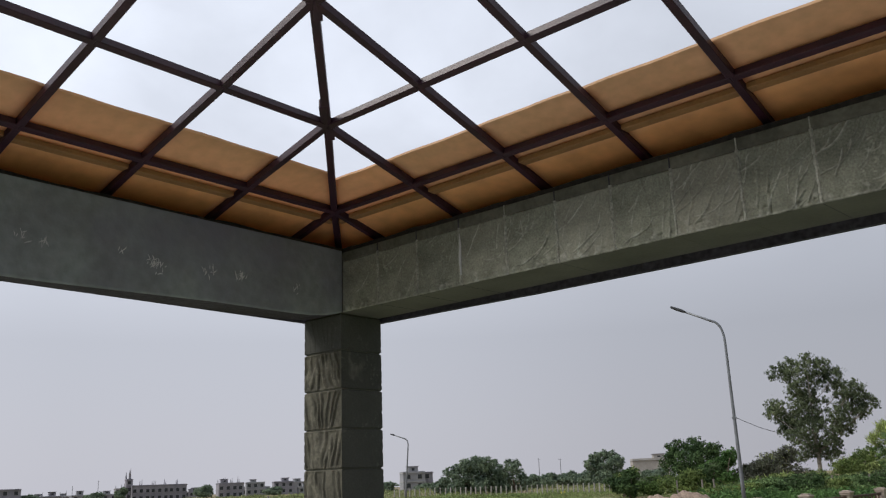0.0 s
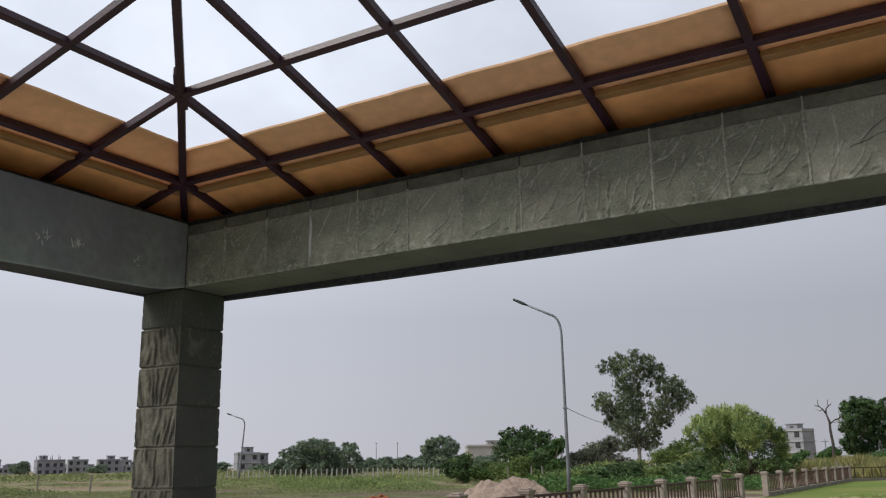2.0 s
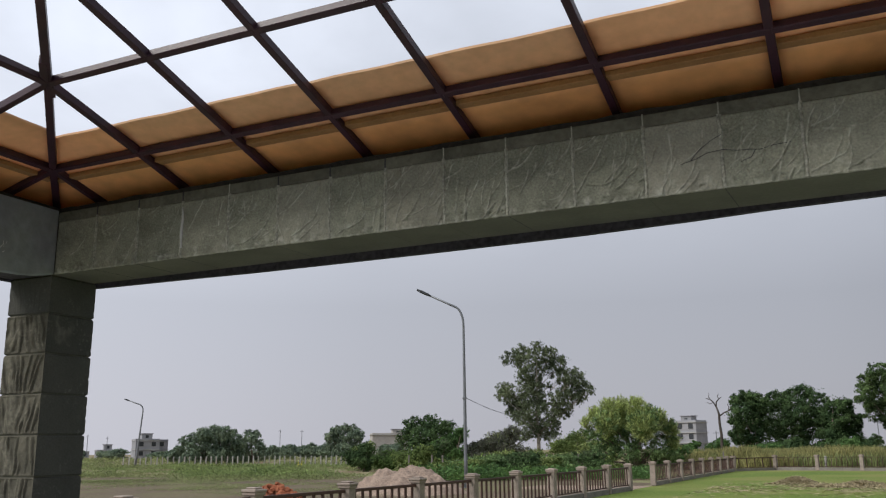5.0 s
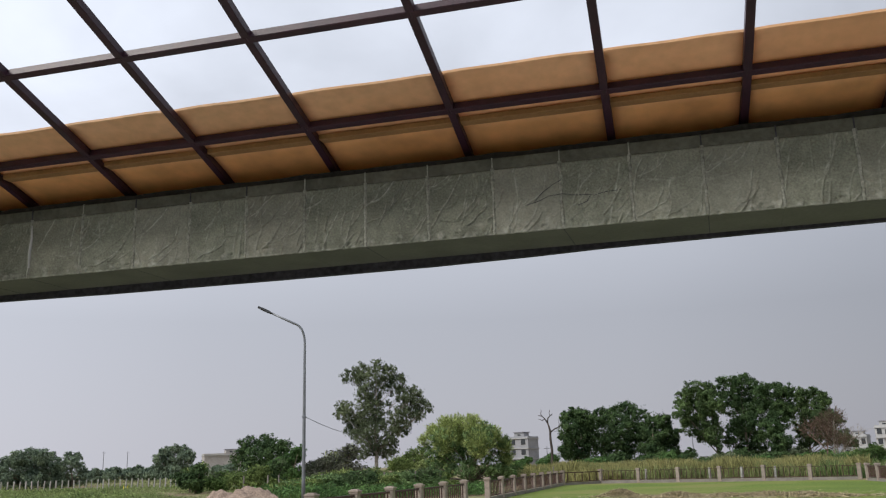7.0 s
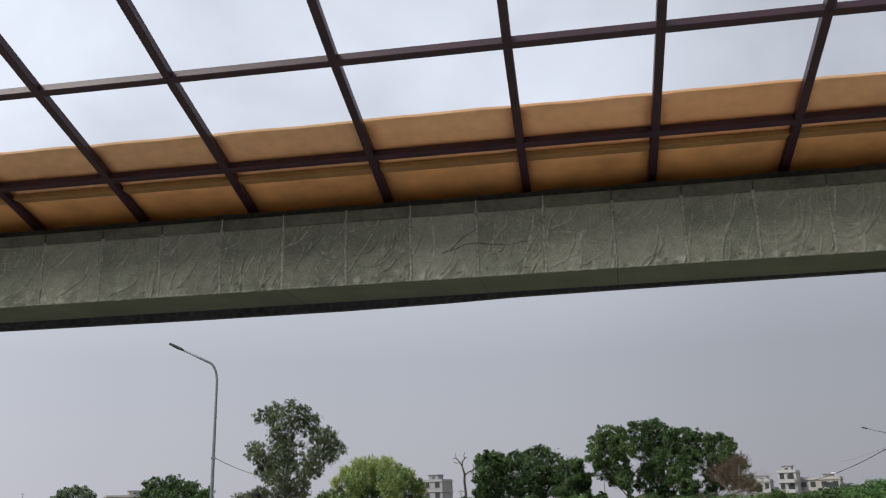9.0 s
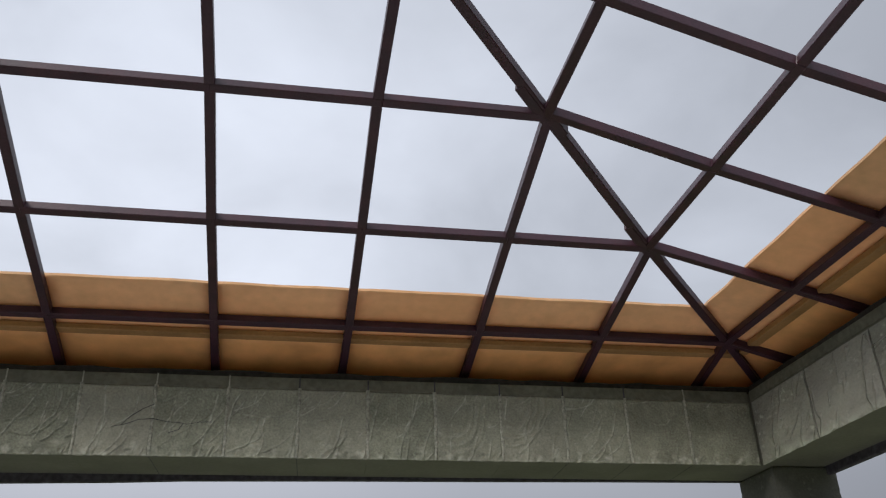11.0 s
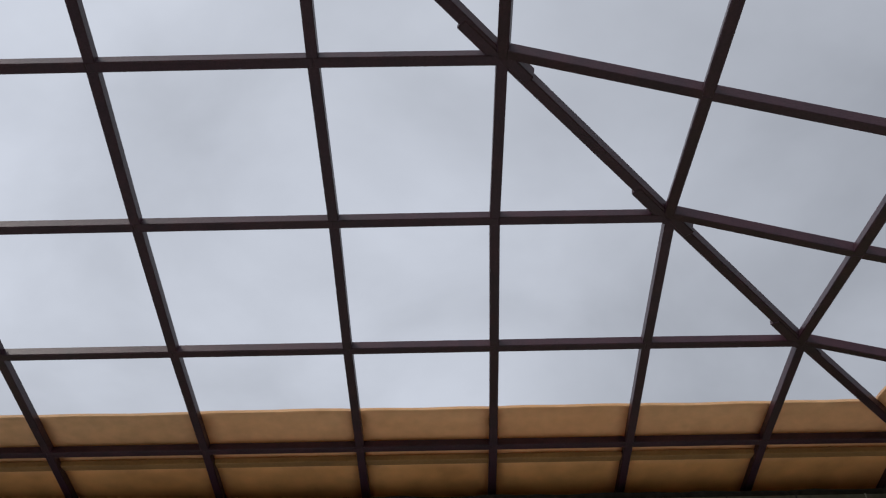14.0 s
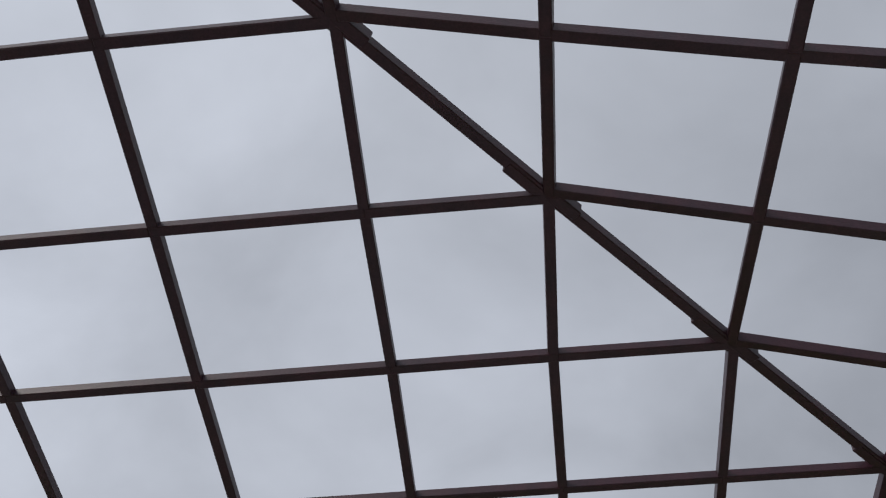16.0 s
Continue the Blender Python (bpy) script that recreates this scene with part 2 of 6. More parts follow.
def hue_by_piece(m, other, power):
    """Leans each piece's colour towards another hue by its own random number."""
    n, l = m.node_tree.nodes, m.node_tree.links
    bsdf = n["Principled BSDF"]
    old = bsdf.inputs["Base Color"].links[0].from_socket
    info, pw, part_of, mix = n.new("ShaderNodeObjectInfo"), n.new("ShaderNodeMath"), n.new("ShaderNodeMath"), n.new("ShaderNodeMix")
    pw.operation, pw.inputs[1].default_value = "POWER", power
    part_of.operation, part_of.inputs[1].default_value = "MULTIPLY", 0.6
    mix.data_type = "RGBA"
    mix.inputs[7].default_value = (*other, 1)
    l.new(info.outputs["Random"], pw.inputs[0])
    l.new(pw.outputs[0], part_of.inputs[0])
    l.new(part_of.outputs[0], mix.inputs[0])
    l.new(old, mix.inputs[6])
    for k in list(bsdf.inputs["Base Color"].links) + [x for nd in n if nd.bl_idname == "ShaderNodeBsdfTranslucent" for x in nd.inputs["Color"].links]:
        target = k.to_socket
        l.new(mix.outputs[2], target)
    return m


hue_by_piece(STONE, (0.215, 0.195, 0.185), 4.5)
hue_by_piece(RELIEF, (0.21, 0.19, 0.165), 4.0)
hue_by_piece(RELIEF_PALE, (0.26, 0.24, 0.215), 3.0)


def lit_pale_crests(m, pale, amount):
    """Paints caught light on crests, plus lower-edge wear, both broken up by fine grain."""
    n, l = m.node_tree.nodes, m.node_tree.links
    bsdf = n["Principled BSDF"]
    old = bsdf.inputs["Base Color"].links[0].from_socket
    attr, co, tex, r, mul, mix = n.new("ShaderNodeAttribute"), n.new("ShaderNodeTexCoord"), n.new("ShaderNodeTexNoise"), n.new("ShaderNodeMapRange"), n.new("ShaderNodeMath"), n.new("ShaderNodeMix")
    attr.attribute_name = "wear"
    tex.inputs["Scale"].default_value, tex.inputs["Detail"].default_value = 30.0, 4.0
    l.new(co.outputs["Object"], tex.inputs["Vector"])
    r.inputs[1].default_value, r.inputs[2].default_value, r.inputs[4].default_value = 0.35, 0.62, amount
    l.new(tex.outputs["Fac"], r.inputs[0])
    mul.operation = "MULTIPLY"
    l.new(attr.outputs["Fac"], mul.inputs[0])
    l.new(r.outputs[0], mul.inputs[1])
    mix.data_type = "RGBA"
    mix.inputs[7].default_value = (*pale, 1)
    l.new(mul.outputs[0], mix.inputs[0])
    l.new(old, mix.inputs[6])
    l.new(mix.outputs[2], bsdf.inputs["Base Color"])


lit_pale_crests(BARK_BLOCK, (0.27, 0.255, 0.20), 0.8)
lit_pale_crests(RELIEF, (0.50, 0.50, 0.44), 0.85)
lit_pale_crests(RELIEF_PALE, (0.51, 0.515, 0.45), 0.8)
SHEET = hue_by_piece(material("tan_fibre_sheet", (0.84, 0.54, 0.31), (0.72, 0.43, 0.225), 1.6, 0.5, 0.08, 14.0, spread=0.8, per="object", fine=0.09, translucent=0.2), (0.84, 0.44, 0.20), 2.0)
LIP = material("orange_fibre_lip", (0.82, 0.44, 0.185), (0.66, 0.31, 0.118), 1.3, 0.36, 0.10, 7.0, spread=0.8, fine=0.14, translucent=0.09)
BATTEN = material("dull_brown_batten", (0.40, 0.215, 0.085), (0.28, 0.15, 0.06), 5.0, 0.6, 0.05, 60.0, fine=0.1)
PAVING = material("grey_floor_tile", (0.52, 0.51, 0.495), (0.44, 0.43, 0.415), 2.0, 0.6, 0.1, 30.0, fine=0.1)
POST = material("weathered_pink_concrete", (0.40, 0.33, 0.28), (0.27, 0.23, 0.20), 5.0, 0.9, 0.4, 40.0, per="object", fine=0.15)
RAIL = material("brown_fence_paint", (0.09, 0.045, 0.035), (0.06, 0.03, 0.025), 6.0, 0.6, 0.1, 40.0, per="object", fine=0.2)
WHITE_POST = material("whitewashed_concrete", (0.44, 0.43, 0.39), (0.30, 0.29, 0.27), 3.0, 0.9, 0.2, 30.0, per="object", fine=0.12)
KERB = material("pale_kerb_concrete", (0.28, 0.255, 0.225), (0.19, 0.175, 0.155), 1.2, 0.9, 0.3, 20.0, fine=0.15)
GALV = material("galvanised_pole_steel", (0.235, 0.25, 0.265), (0.18, 0.19, 0.205), 3.0, 0.5, 0.05, 40.0, metal=0.4, fine=0.1)
LAMP_GREY = material("dark_lamp_housing", (0.06, 0.065, 0.07), (0.04, 0.04, 0.045), 6.0, 0.5, 0.0)
CABLE = material("black_cable", (0.03, 0.03, 0.03), None, 6.0, 0.6, 0.0)
BARK = material("grey_brown_bark", (0.22, 0.18, 0.14), (0.12, 0.10, 0.08), 3.0, 0.95, 0.6, 14.0)
DARK_BARK = material("dark_weathered_bark", (0.10, 0.085, 0.075), (0.055, 0.047, 0.042), 3.0, 0.95, 0.6, 14.0)
EUC_BARK = material("mottled_eucalyptus_bark", (0.36, 0.33, 0.27), (0.17, 0.15, 0.12), 2.0, 0.9, 0.4, 10.0)
PALE_BARK = material("pale_smooth_bark", (0.42, 0.38, 0.32), (0.24, 0.20, 0.16), 3.0, 0.9, 0.4, 10.0)
DEAD = material("bare_dry_wood", (0.26, 0.17, 0.13), (0.16, 0.11, 0.09), 4.0, 0.95, 0.4, 14.0)


def leaf(name, a, b, vary=(0.45, 1.45), through_light=0.3):
    m = material(name, a, b, 0.5, 0.65, 0.0, 3.0, per="island", fine=0.25, translucent=through_light, vary=vary)
    m.node_tree.nodes["Principled BSDF"].inputs["Specular IOR Level"].default_value = 0.08
    return m


LEAF_EUC = leaf("olive_leaves", (0.20, 0.235, 0.13), (0.058, 0.080, 0.048), (0.5, 1.5), 0.16)
LEAF_LIME = leaf("lime_leaves", (0.50, 0.55, 0.215), (0.27, 0.345, 0.13))
LEAF_DARK = leaf("dark_green_leaves", (0.098, 0.155, 0.056), (0.031, 0.062, 0.029), (0.45, 1.5), 0.12)
LEAF_CLUMP = leaf("warm_green_leaves", (0.126, 0.185, 0.066), (0.042, 0.077, 0.034), (0.5, 1.45), 0.12)
LEAF_ACACIA = leaf("feathery_green_leaves", (0.25, 0.35, 0.14), (0.105, 0.175, 0.08))
LEAF_MID = leaf("mid_green_leaves", (0.145, 0.253, 0.078), (0.059, 0.120, 0.045))
LEAF_FRESH = leaf("fresh_green_leaves", (0.13, 0.205, 0.06), (0.045, 0.085, 0.03))
# paler, greyer green: distance haze is put into the leaf colour
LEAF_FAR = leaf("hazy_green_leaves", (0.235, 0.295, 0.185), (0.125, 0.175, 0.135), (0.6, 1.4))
LEAF_BELT = leaf("bright_broad_leaves", (0.235, 0.30, 0.095), (0.075, 0.12, 0.04))
LEAF_DUSK = leaf("dusky_grey_leaves", (0.165, 0.172, 0.125), (0.080, 0.086, 0.066))
LEAF_RUST = leaf("rusty_dry_leaves", (0.165, 0.115, 0.085), (0.10, 0.075, 0.055))
WEED = leaf("field_weeds", (0.305, 0.345, 0.150), (0.15, 0.19, 0.08))
LUSH = leaf("lush_field_weeds", (0.29, 0.365, 0.135), (0.135, 0.195, 0.075))
REED = leaf("ripe_tall_grass", (0.375, 0.35, 0.155), (0.235, 0.24, 0.095))
STRAW = material("cut_hay", (0.44, 0.37, 0.24), (0.28, 0.24, 0.14), 3.0, 0.95, 0.5, 20.0, per="island")
SAND = material("pinkish_sand", (0.34, 0.26, 0.205), (0.25, 0.19, 0.15), 1.5, 0.95, 0.6, 18.0)
BRICK = material("red_brick", (0.42, 0.16, 0.085), (0.30, 0.11, 0.06), 4.0, 0.9, 0.3, 30.0, per="object")
WHITE_WALL = material("weathered_white_wall", (0.50, 0.50, 0.495), (0.36, 0.36, 0.36), 0.25, 0.9, 0.0, 3.0, fine=0.1)
# lilac and pale because distance haze is mixed into the blockwork colour
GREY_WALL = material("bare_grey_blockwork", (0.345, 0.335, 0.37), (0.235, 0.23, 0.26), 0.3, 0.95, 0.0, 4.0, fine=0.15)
BEIGE_WALL = material("beige_rendered_wall", (0.46, 0.43, 0.40), (0.36, 0.335, 0.31), 0.25, 0.9, 0.0, 3.0, fine=0.1)
PANE = material("dark_window_glass", (0.05, 0.055, 0.06), (0.035, 0.04, 0.045), 1.0, 0.25, 0.0)
# wall colour greyed to imitate haze over the distance
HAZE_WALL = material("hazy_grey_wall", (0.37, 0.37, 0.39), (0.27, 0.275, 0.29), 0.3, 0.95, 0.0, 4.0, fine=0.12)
# black that stands in for the shade in the eaves gap
EAVES_SHADE = material("black_roofing_felt", (0.04, 0.036, 0.032), (0.024, 0.022, 0.021), 4.0, 0.9, 0.3, 30.0)
TANK = material("white_plastic_tank", (0.75, 0.75, 0.74), (0.6, 0.6, 0.6), 1.0, 0.5, 0.0)
YELLOW = material("yellow_flower_heads", (0.75, 0.58, 0.04), (0.5, 0.4, 0.05), 1.0, 0.7, 0.0, per="island")


# ---- building blocks ----
def mesh_of(bm, name, mat, smooth=False):
    me = bpy.data.meshes.new(name)
    bm.to_mesh(me)
    bm.free()
    me.materials.append(mat)
    if smooth:
        for p in me.polygons:
            p.use_smooth = True
    return me


def part(name, bm, mat, parent=None, label="", smooth=False):
    ob = new(name, mesh_of(bm, name, mat, smooth))
    if parent:
        ob.parent = parent
    return tagged(ob, label)


def thing(name, label, category, at=(0, 0, 0), group="", kind="", turn=0.0):
    ob = new(name)
    ob.matrix_world = pose(*at, 0, 0, turn)
    return tagged(ob, label, category, group, kind)


def add_box(bm, lo, hi, bevel=0.0, m=None):
    r = bmesh.ops.create_cube(bm, size=1.0)
    s = [b - a for a, b in zip(lo, hi)]
    c = [(a + b) / 2 for a, b in zip(lo, hi)]
    bmesh.ops.transform(bm, matrix=Matrix.LocRotScale(c, None, s), verts=r["verts"])
    if bevel:
        e = {e for v in r["verts"] for e in v.link_edges}
        out = bmesh.ops.bevel(bm, geom=list(e), offset=bevel, segments=1, affect="EDGES")
        vs = {v for f in out["faces"] for v in f.verts} | {v for v in r["verts"] if v.is_valid}
    else:
        vs = r["verts"]
    if m:
        bmesh.ops.transform(bm, matrix=m, verts=list(vs))
    return bm


def box(lo, hi, bevel=0.0, m=None):
    return add_box(bmesh.new(), lo, hi, bevel, m)


def add_bar(bm, p, q, w, h, up=(0, 0, 1), bevel=0.004):
    """A square tube from p to q, w wide, h deep; its upper side faces up."""
    p, q = Vector(p), Vector(q)
    d = (q - p).normalized()
    side = d.cross(Vector(up)).normalized()
    top = side.cross(d)
    m = Matrix((side, d, top)).transposed().to_4x4()
    m.translation = p
    return add_box(bm, (-w / 2, 0, -h / 2), (w / 2, (q - p).length, h / 2), bevel, m)


def bar(p, q, w, h, up=(0, 0, 1), bevel=0.004):
    return add_bar(bmesh.new(), p, q, w, h, up, bevel)


def add_pipe(bm, pts, radii, sides=8):
    """A tapered tube along pts."""
    pts = [Vector(p) for p in pts]
    rings = []
    for i, p in enumerate(pts):
        d = (pts[min(i + 1, len(pts) - 1)] - pts[max(i - 1, 0)]).normalized()
        a = d.cross(Vector((0.31, 0.95, 0.05))).normalized()
        b = d.cross(a)
        rings.append([bm.verts.new(p + radii[i] * (math.cos(2 * math.pi * k / sides) * a + math.sin(2 * math.pi * k / sides) * b)) for k in range(sides)])
    for r0, r1 in zip(rings, rings[1:]):
        for k in range(sides):
            bm.faces.new((r0[k], r0[(k + 1) % sides], r1[(k + 1) % sides], r1[k]))
    bm.faces.new(rings[0][::-1])
    bm.faces.new(rings[-1])
    return bm


def pipe(pts, radii, sides=8):
    return add_pipe(bmesh.new(), pts, radii, sides)


def cloud_mesh(name, verts, faces, mat):
    me = bpy.data.meshes.new(name)
    me.from_pydata(verts, [], faces)
    me.materials.append(mat)
    return me


HUB = Vector((0.99, -4.0, 0.0))     # a spot under the pavilion's roof from which bearings are counted


def spot(bearing, distance, z=0.0):
    a = radians(bearing)
    return Vector((HUB.x + distance * math.sin(a), HUB.y + distance * math.cos(a), z))

# ---- ground ----
def ground_material():
    m = material("field_soil_and_grass", (0.26, 0.24, 0.125), (0.165, 0.17, 0.08), 0.05, 0.95, 0.5, 3.0, fine=0.3)
    nt = m.node_tree
    n, l = nt.nodes, nt.links
    bsdf = n["Principled BSDF"]
    co = n.new("ShaderNodeTexCoord")
    big = n.new("ShaderNodeTexNoise")
    big.inputs["Scale"].default_value, big.inputs["Detail"].default_value = 0.09, 6.0
    l.new(co.outputs["Object"], big.inputs["Vector"])
    soil = n.new("ShaderNodeMapRange")
    soil.inputs[1].default_value, soil.inputs[2].default_value = 0.44, 0.58
    l.new(big.outputs["Fac"], soil.inputs[0])
    mix = n.new("ShaderNodeMix")
    mix.data_type = "RGBA"
    mix.inputs[7].default_value = (0.235, 0.165, 0.115, 1)
    old = bsdf.inputs["Base Color"].links[0].from_socket
    l.new(soil.outputs[0], mix.inputs[0])
    l.new(old, mix.inputs[6])
    l.new(mix.outputs[2], bsdf.inputs["Base Color"])
    return m


def sheet_of(name, corners, mat, z):
    bm = bmesh.new()
    bm.faces.new([bm.verts.new((x, y, z)) for x, y in corners])
    return new(name, mesh_of(bm, name, mat))


ground = sheet_of("ground", [(-4000, -4000), (4000, -4000), (4000, 4000), (-4000, 4000)], ground_material(), -0.02)
tagged(ground, "flat field of bare soil and rough grass", "ground", kind="structure")
LAWN = hue_by_patch(material("mown_lawn", (0.155, 0.212, 0.036), (0.105, 0.155, 0.028), 0.16, 0.9, 0.6, 9.0, fine=0.3), (0.20, 0.19, 0.065), 0.16)
lawn = sheet_of("lawn", [(-7.2, -25), (15.5, -25), (13.4, 24), (11.7, 55.0), (-6.6, 60.2), (-7.0, 33)], LAWN, -0.012)
tagged(lawn, "mown bright green lawn inside the railing", "lawn", kind="structure")
DIRT = hue_by_patch(material("bare_brown_soil", (0.165, 0.128, 0.086), (0.115, 0.092, 0.062), 0.12, 0.95, 0.6, 5.0, fine=0.3), (0.15, 0.155, 0.065), 0.2)
dirt = sheet_of("bare_ground", [(-8.3, -20), (-7.6, 30), (-7.4, 37), (-22, 47), (-45, 44), (-70, 22), (-60, -20)], DIRT, -0.014)
tagged(dirt, "bare brown soil beside the railing", "soil", kind="structure")

# ---- pavilion ----
ZP = 3.37                                   # height of the lowest purlin
U = (3.65, 2.905, 2.187, 1.494, 0.815, 0.0)  # half widths of the purlin rings, from the eaves up
V = (0.0, 0.717, 1.436, 2.129, 2.806, 3.62)  # how far each ring stands in from the eaves ring, front to back
Z = (0.0, 0.187, 0.385, 0.588, 0.803, 1.045)
YC = -3.62
EAVE, DROP = 0.50, 0.137
FACE_X, FACE_Y = 3.888, 0.283               # inner faces of the beams
TOP, BOTTOM = ZP - 0.212, ZP - 0.643
COPING_LOW = 3.094                          # lower edge of the coping band over the front tiles
WEST_LOW = 2.708                            # lower edge of the west beam's outer cladding

# out of view; paleness set to bounce light up to the eaves
floor_bm = box((-4.9, YC - 4.9, -0.15), (4.9, YC + 4.9, 0.0), 0.01)
tagged(part("floor", floor_bm, PAVING), "pale tiled floor of the pavilion", "floor", kind="structure")


roof = thing("roof_frame", "hipped roof grid of maroon painted square steel tubes", "roof frame", (0, YC, ZP))


def inv(bm):
    bmesh.ops.transform(bm, matrix=Matrix.Translation((0, -YC, -ZP)), verts=bm.verts)
    return bm


def ys(k, s):
    return YC + s * (V[5] - V[k])


def ux(k, s):
    return s * U[k]


# hand-set rafters: how far each strays sideways at its crossings, from the eaves ring up
STRAY = {(1, 1): (-0.007, 0.009), (2, 1): (0.013, 0.005, 0.008), (3, 1): (0.004, -0.006, -0.018, -0.005), (4, 1): (-0.009, -0.007, 0.002, -0.003, 0.002),
         (5, 1): (0.004, 0.001, 0.008, 0.017, 0.010, 0.0), (4, -1): (0.002, 0.0, 0.010, 0.004, 0.0), (3, -1): (-0.014, -0.007, 0.0, 0.0), (2, -1): (-0.007, 0.005, 0.0), (1, -1): (-0.005, -0.009)}


def stray(j, s, i):
    return STRAY[j, s][i] if (j, s) in STRAY else 0.0


# the east rafters stand a little askew: each strays sideways from its eaves end up to the hip
SKEW = ((0.0,), (0.0, -0.008), (0.016, 0.0, -0.020), (0.042, 0.026, -0.004, -0.027), (0.042, 0.028, 0.012, -0.008, -0.026), (0.0,) * 6)

TW, TH = 0.042, 0.046
zo = -0.006


def tube_run(pts, nrm):
    bm = bmesh.new()
    for a, b in zip(pts, pts[1:]):
        d = (b - a).normalized() * 0.003
        add_bar(bm, a - d, b + d, TW, TH, nrm, 0.003)
    return bm


for s in (1, -1):
    # front and back slopes
    nrm = Vector((0, s * 0.27, 1)).normalized()
    for j in range(6):
        for sx in ((1, -1) if U[j] else (1,)):
            pts = [Vector((ux(j, sx) + (stray(j, sx, i) if s > 0 else 0.0), ys(i, s), ZP + Z[i] + zo)) for i in range(j, -1, -1)] + [Vector((ux(j, sx) + (stray(j, sx, 0) if s > 0 else 0.0), ys(0, s) + s * (EAVE + 0.05), ZP - DROP - 0.014 + zo))]
            part("rafter", inv(tube_run(pts, nrm)), STEEL, roof)
    for k in range(5):
        cuts = [ux(i, -1) for i in range(k, 5)] + [0.0] + [ux(i, 1) for i in range(4, k - 1, -1)]
        for a, b in zip(cuts, cuts[1:]):
            out_a, out_b = (0.006 if s > 0 and b == cuts[-1] else 0.0), (0.006 if s > 0 and a == cuts[0] else 0.0)
            part("purlin", inv(bar((a, ys(k, s) + out_b, ZP + Z[k] + zo - 0.002), (b, ys(k, s) + out_a, ZP + Z[k] + zo - 0.002), TW, TH, nrm)), STEEL, roof)
    # side slopes
    nrm = Vector((s * 0.27, 0, 1)).normalized()
    for j in range(6):
        for sy in ((1, -1) if j < 5 else (1,)):
            pts = [Vector((ux(i, s), ys(j, sy) + (SKEW[j][i] if s > 0 and sy > 0 else 0.0), ZP + Z[i] + zo)) for i in range(j, -1, -1)] + [Vector((s * (U[0] + EAVE + 0.05), ys(j, sy) + (SKEW[j][0] if s > 0 and sy > 0 else 0.0), ZP - DROP - 0.014 + zo))]
            part("rafter", inv(tube_run(pts, nrm)), STEEL, roof)
    for k in range(5):
        cuts = [ys(i, -1) for i in range(k, 5)] + [YC] + [ys(i, 1) for i in range(4, k - 1, -1)]
        for a, b in zip(cuts, cuts[1:]):
            part("purlin", inv(bar((ux(k, s), a, ZP + Z[k] + zo - 0.002), (ux(k, s), b, ZP + Z[k] + zo - 0.002), TW, TH, nrm)), STEEL, roof)
    # hips, with a welded sleeve at each crossing
    for sx in (1, -1):
        corner = Vector((sx * (U[0] + EAVE), ys(0, s) + s * EAVE, ZP - DROP + zo + 0.004))
        line = [corner] + [Vector((ux(k, sx), ys(k, s), ZP + Z[k] + zo + 0.004)) for k in range(6)]
        bm = bmesh.new()
        for a, b in zip(line, line[1:]):
            add_bar(bm, a, b, 0.045, 0.052)
        part("hip", inv(bm), STEEL, roof)
        for k in range(1, 5):
            d = (line[k + 2] - line[k + 1]).normalized()
            across = d.cross(Vector((0, 0, 1))).normalized() * 0.013
            part("sleeve", inv(bar(line[k + 1] + across - d * 0.02, line[k + 1] + across + d * 0.20, 0.046, 0.06)), STEEL, roof)
            part("sleeve", inv(bar(line[k + 1] - across - d * 0.13, line[k + 1] - across + d * 0.02, 0.046, 0.06)), STEEL, roof)

# eaves sheets: one to a bay, on top of the tubes
SHEET_TOP, SHEET_LOW = (0.231, 0.238, 0.24, 0.29), -0.66
eaves = thing("eaves_sheeting", "ochre fibre eaves sheets laid on the lowest rafters", "roof sheeting", (0, YC, ZP))
rng = random.Random(4)


def slope_point(side, u, v, lift):
    z = ZP + 0.262 * v + 0.024 + lift
    along = u - math.copysign(0.03 * min(1.0, max(0.0, (abs(u) - U[1]) / (U[0] - U[1]))), u)
    if side == 0:
        return Vector((u, YC + V[5] - v, z))
    if side == 2:
        return Vector((-u, YC - V[5] + v, z))
    if side == 1:
        return Vector((U[0] - v, YC - along, z))
    return Vector((-U[0] + v, YC + along, z))


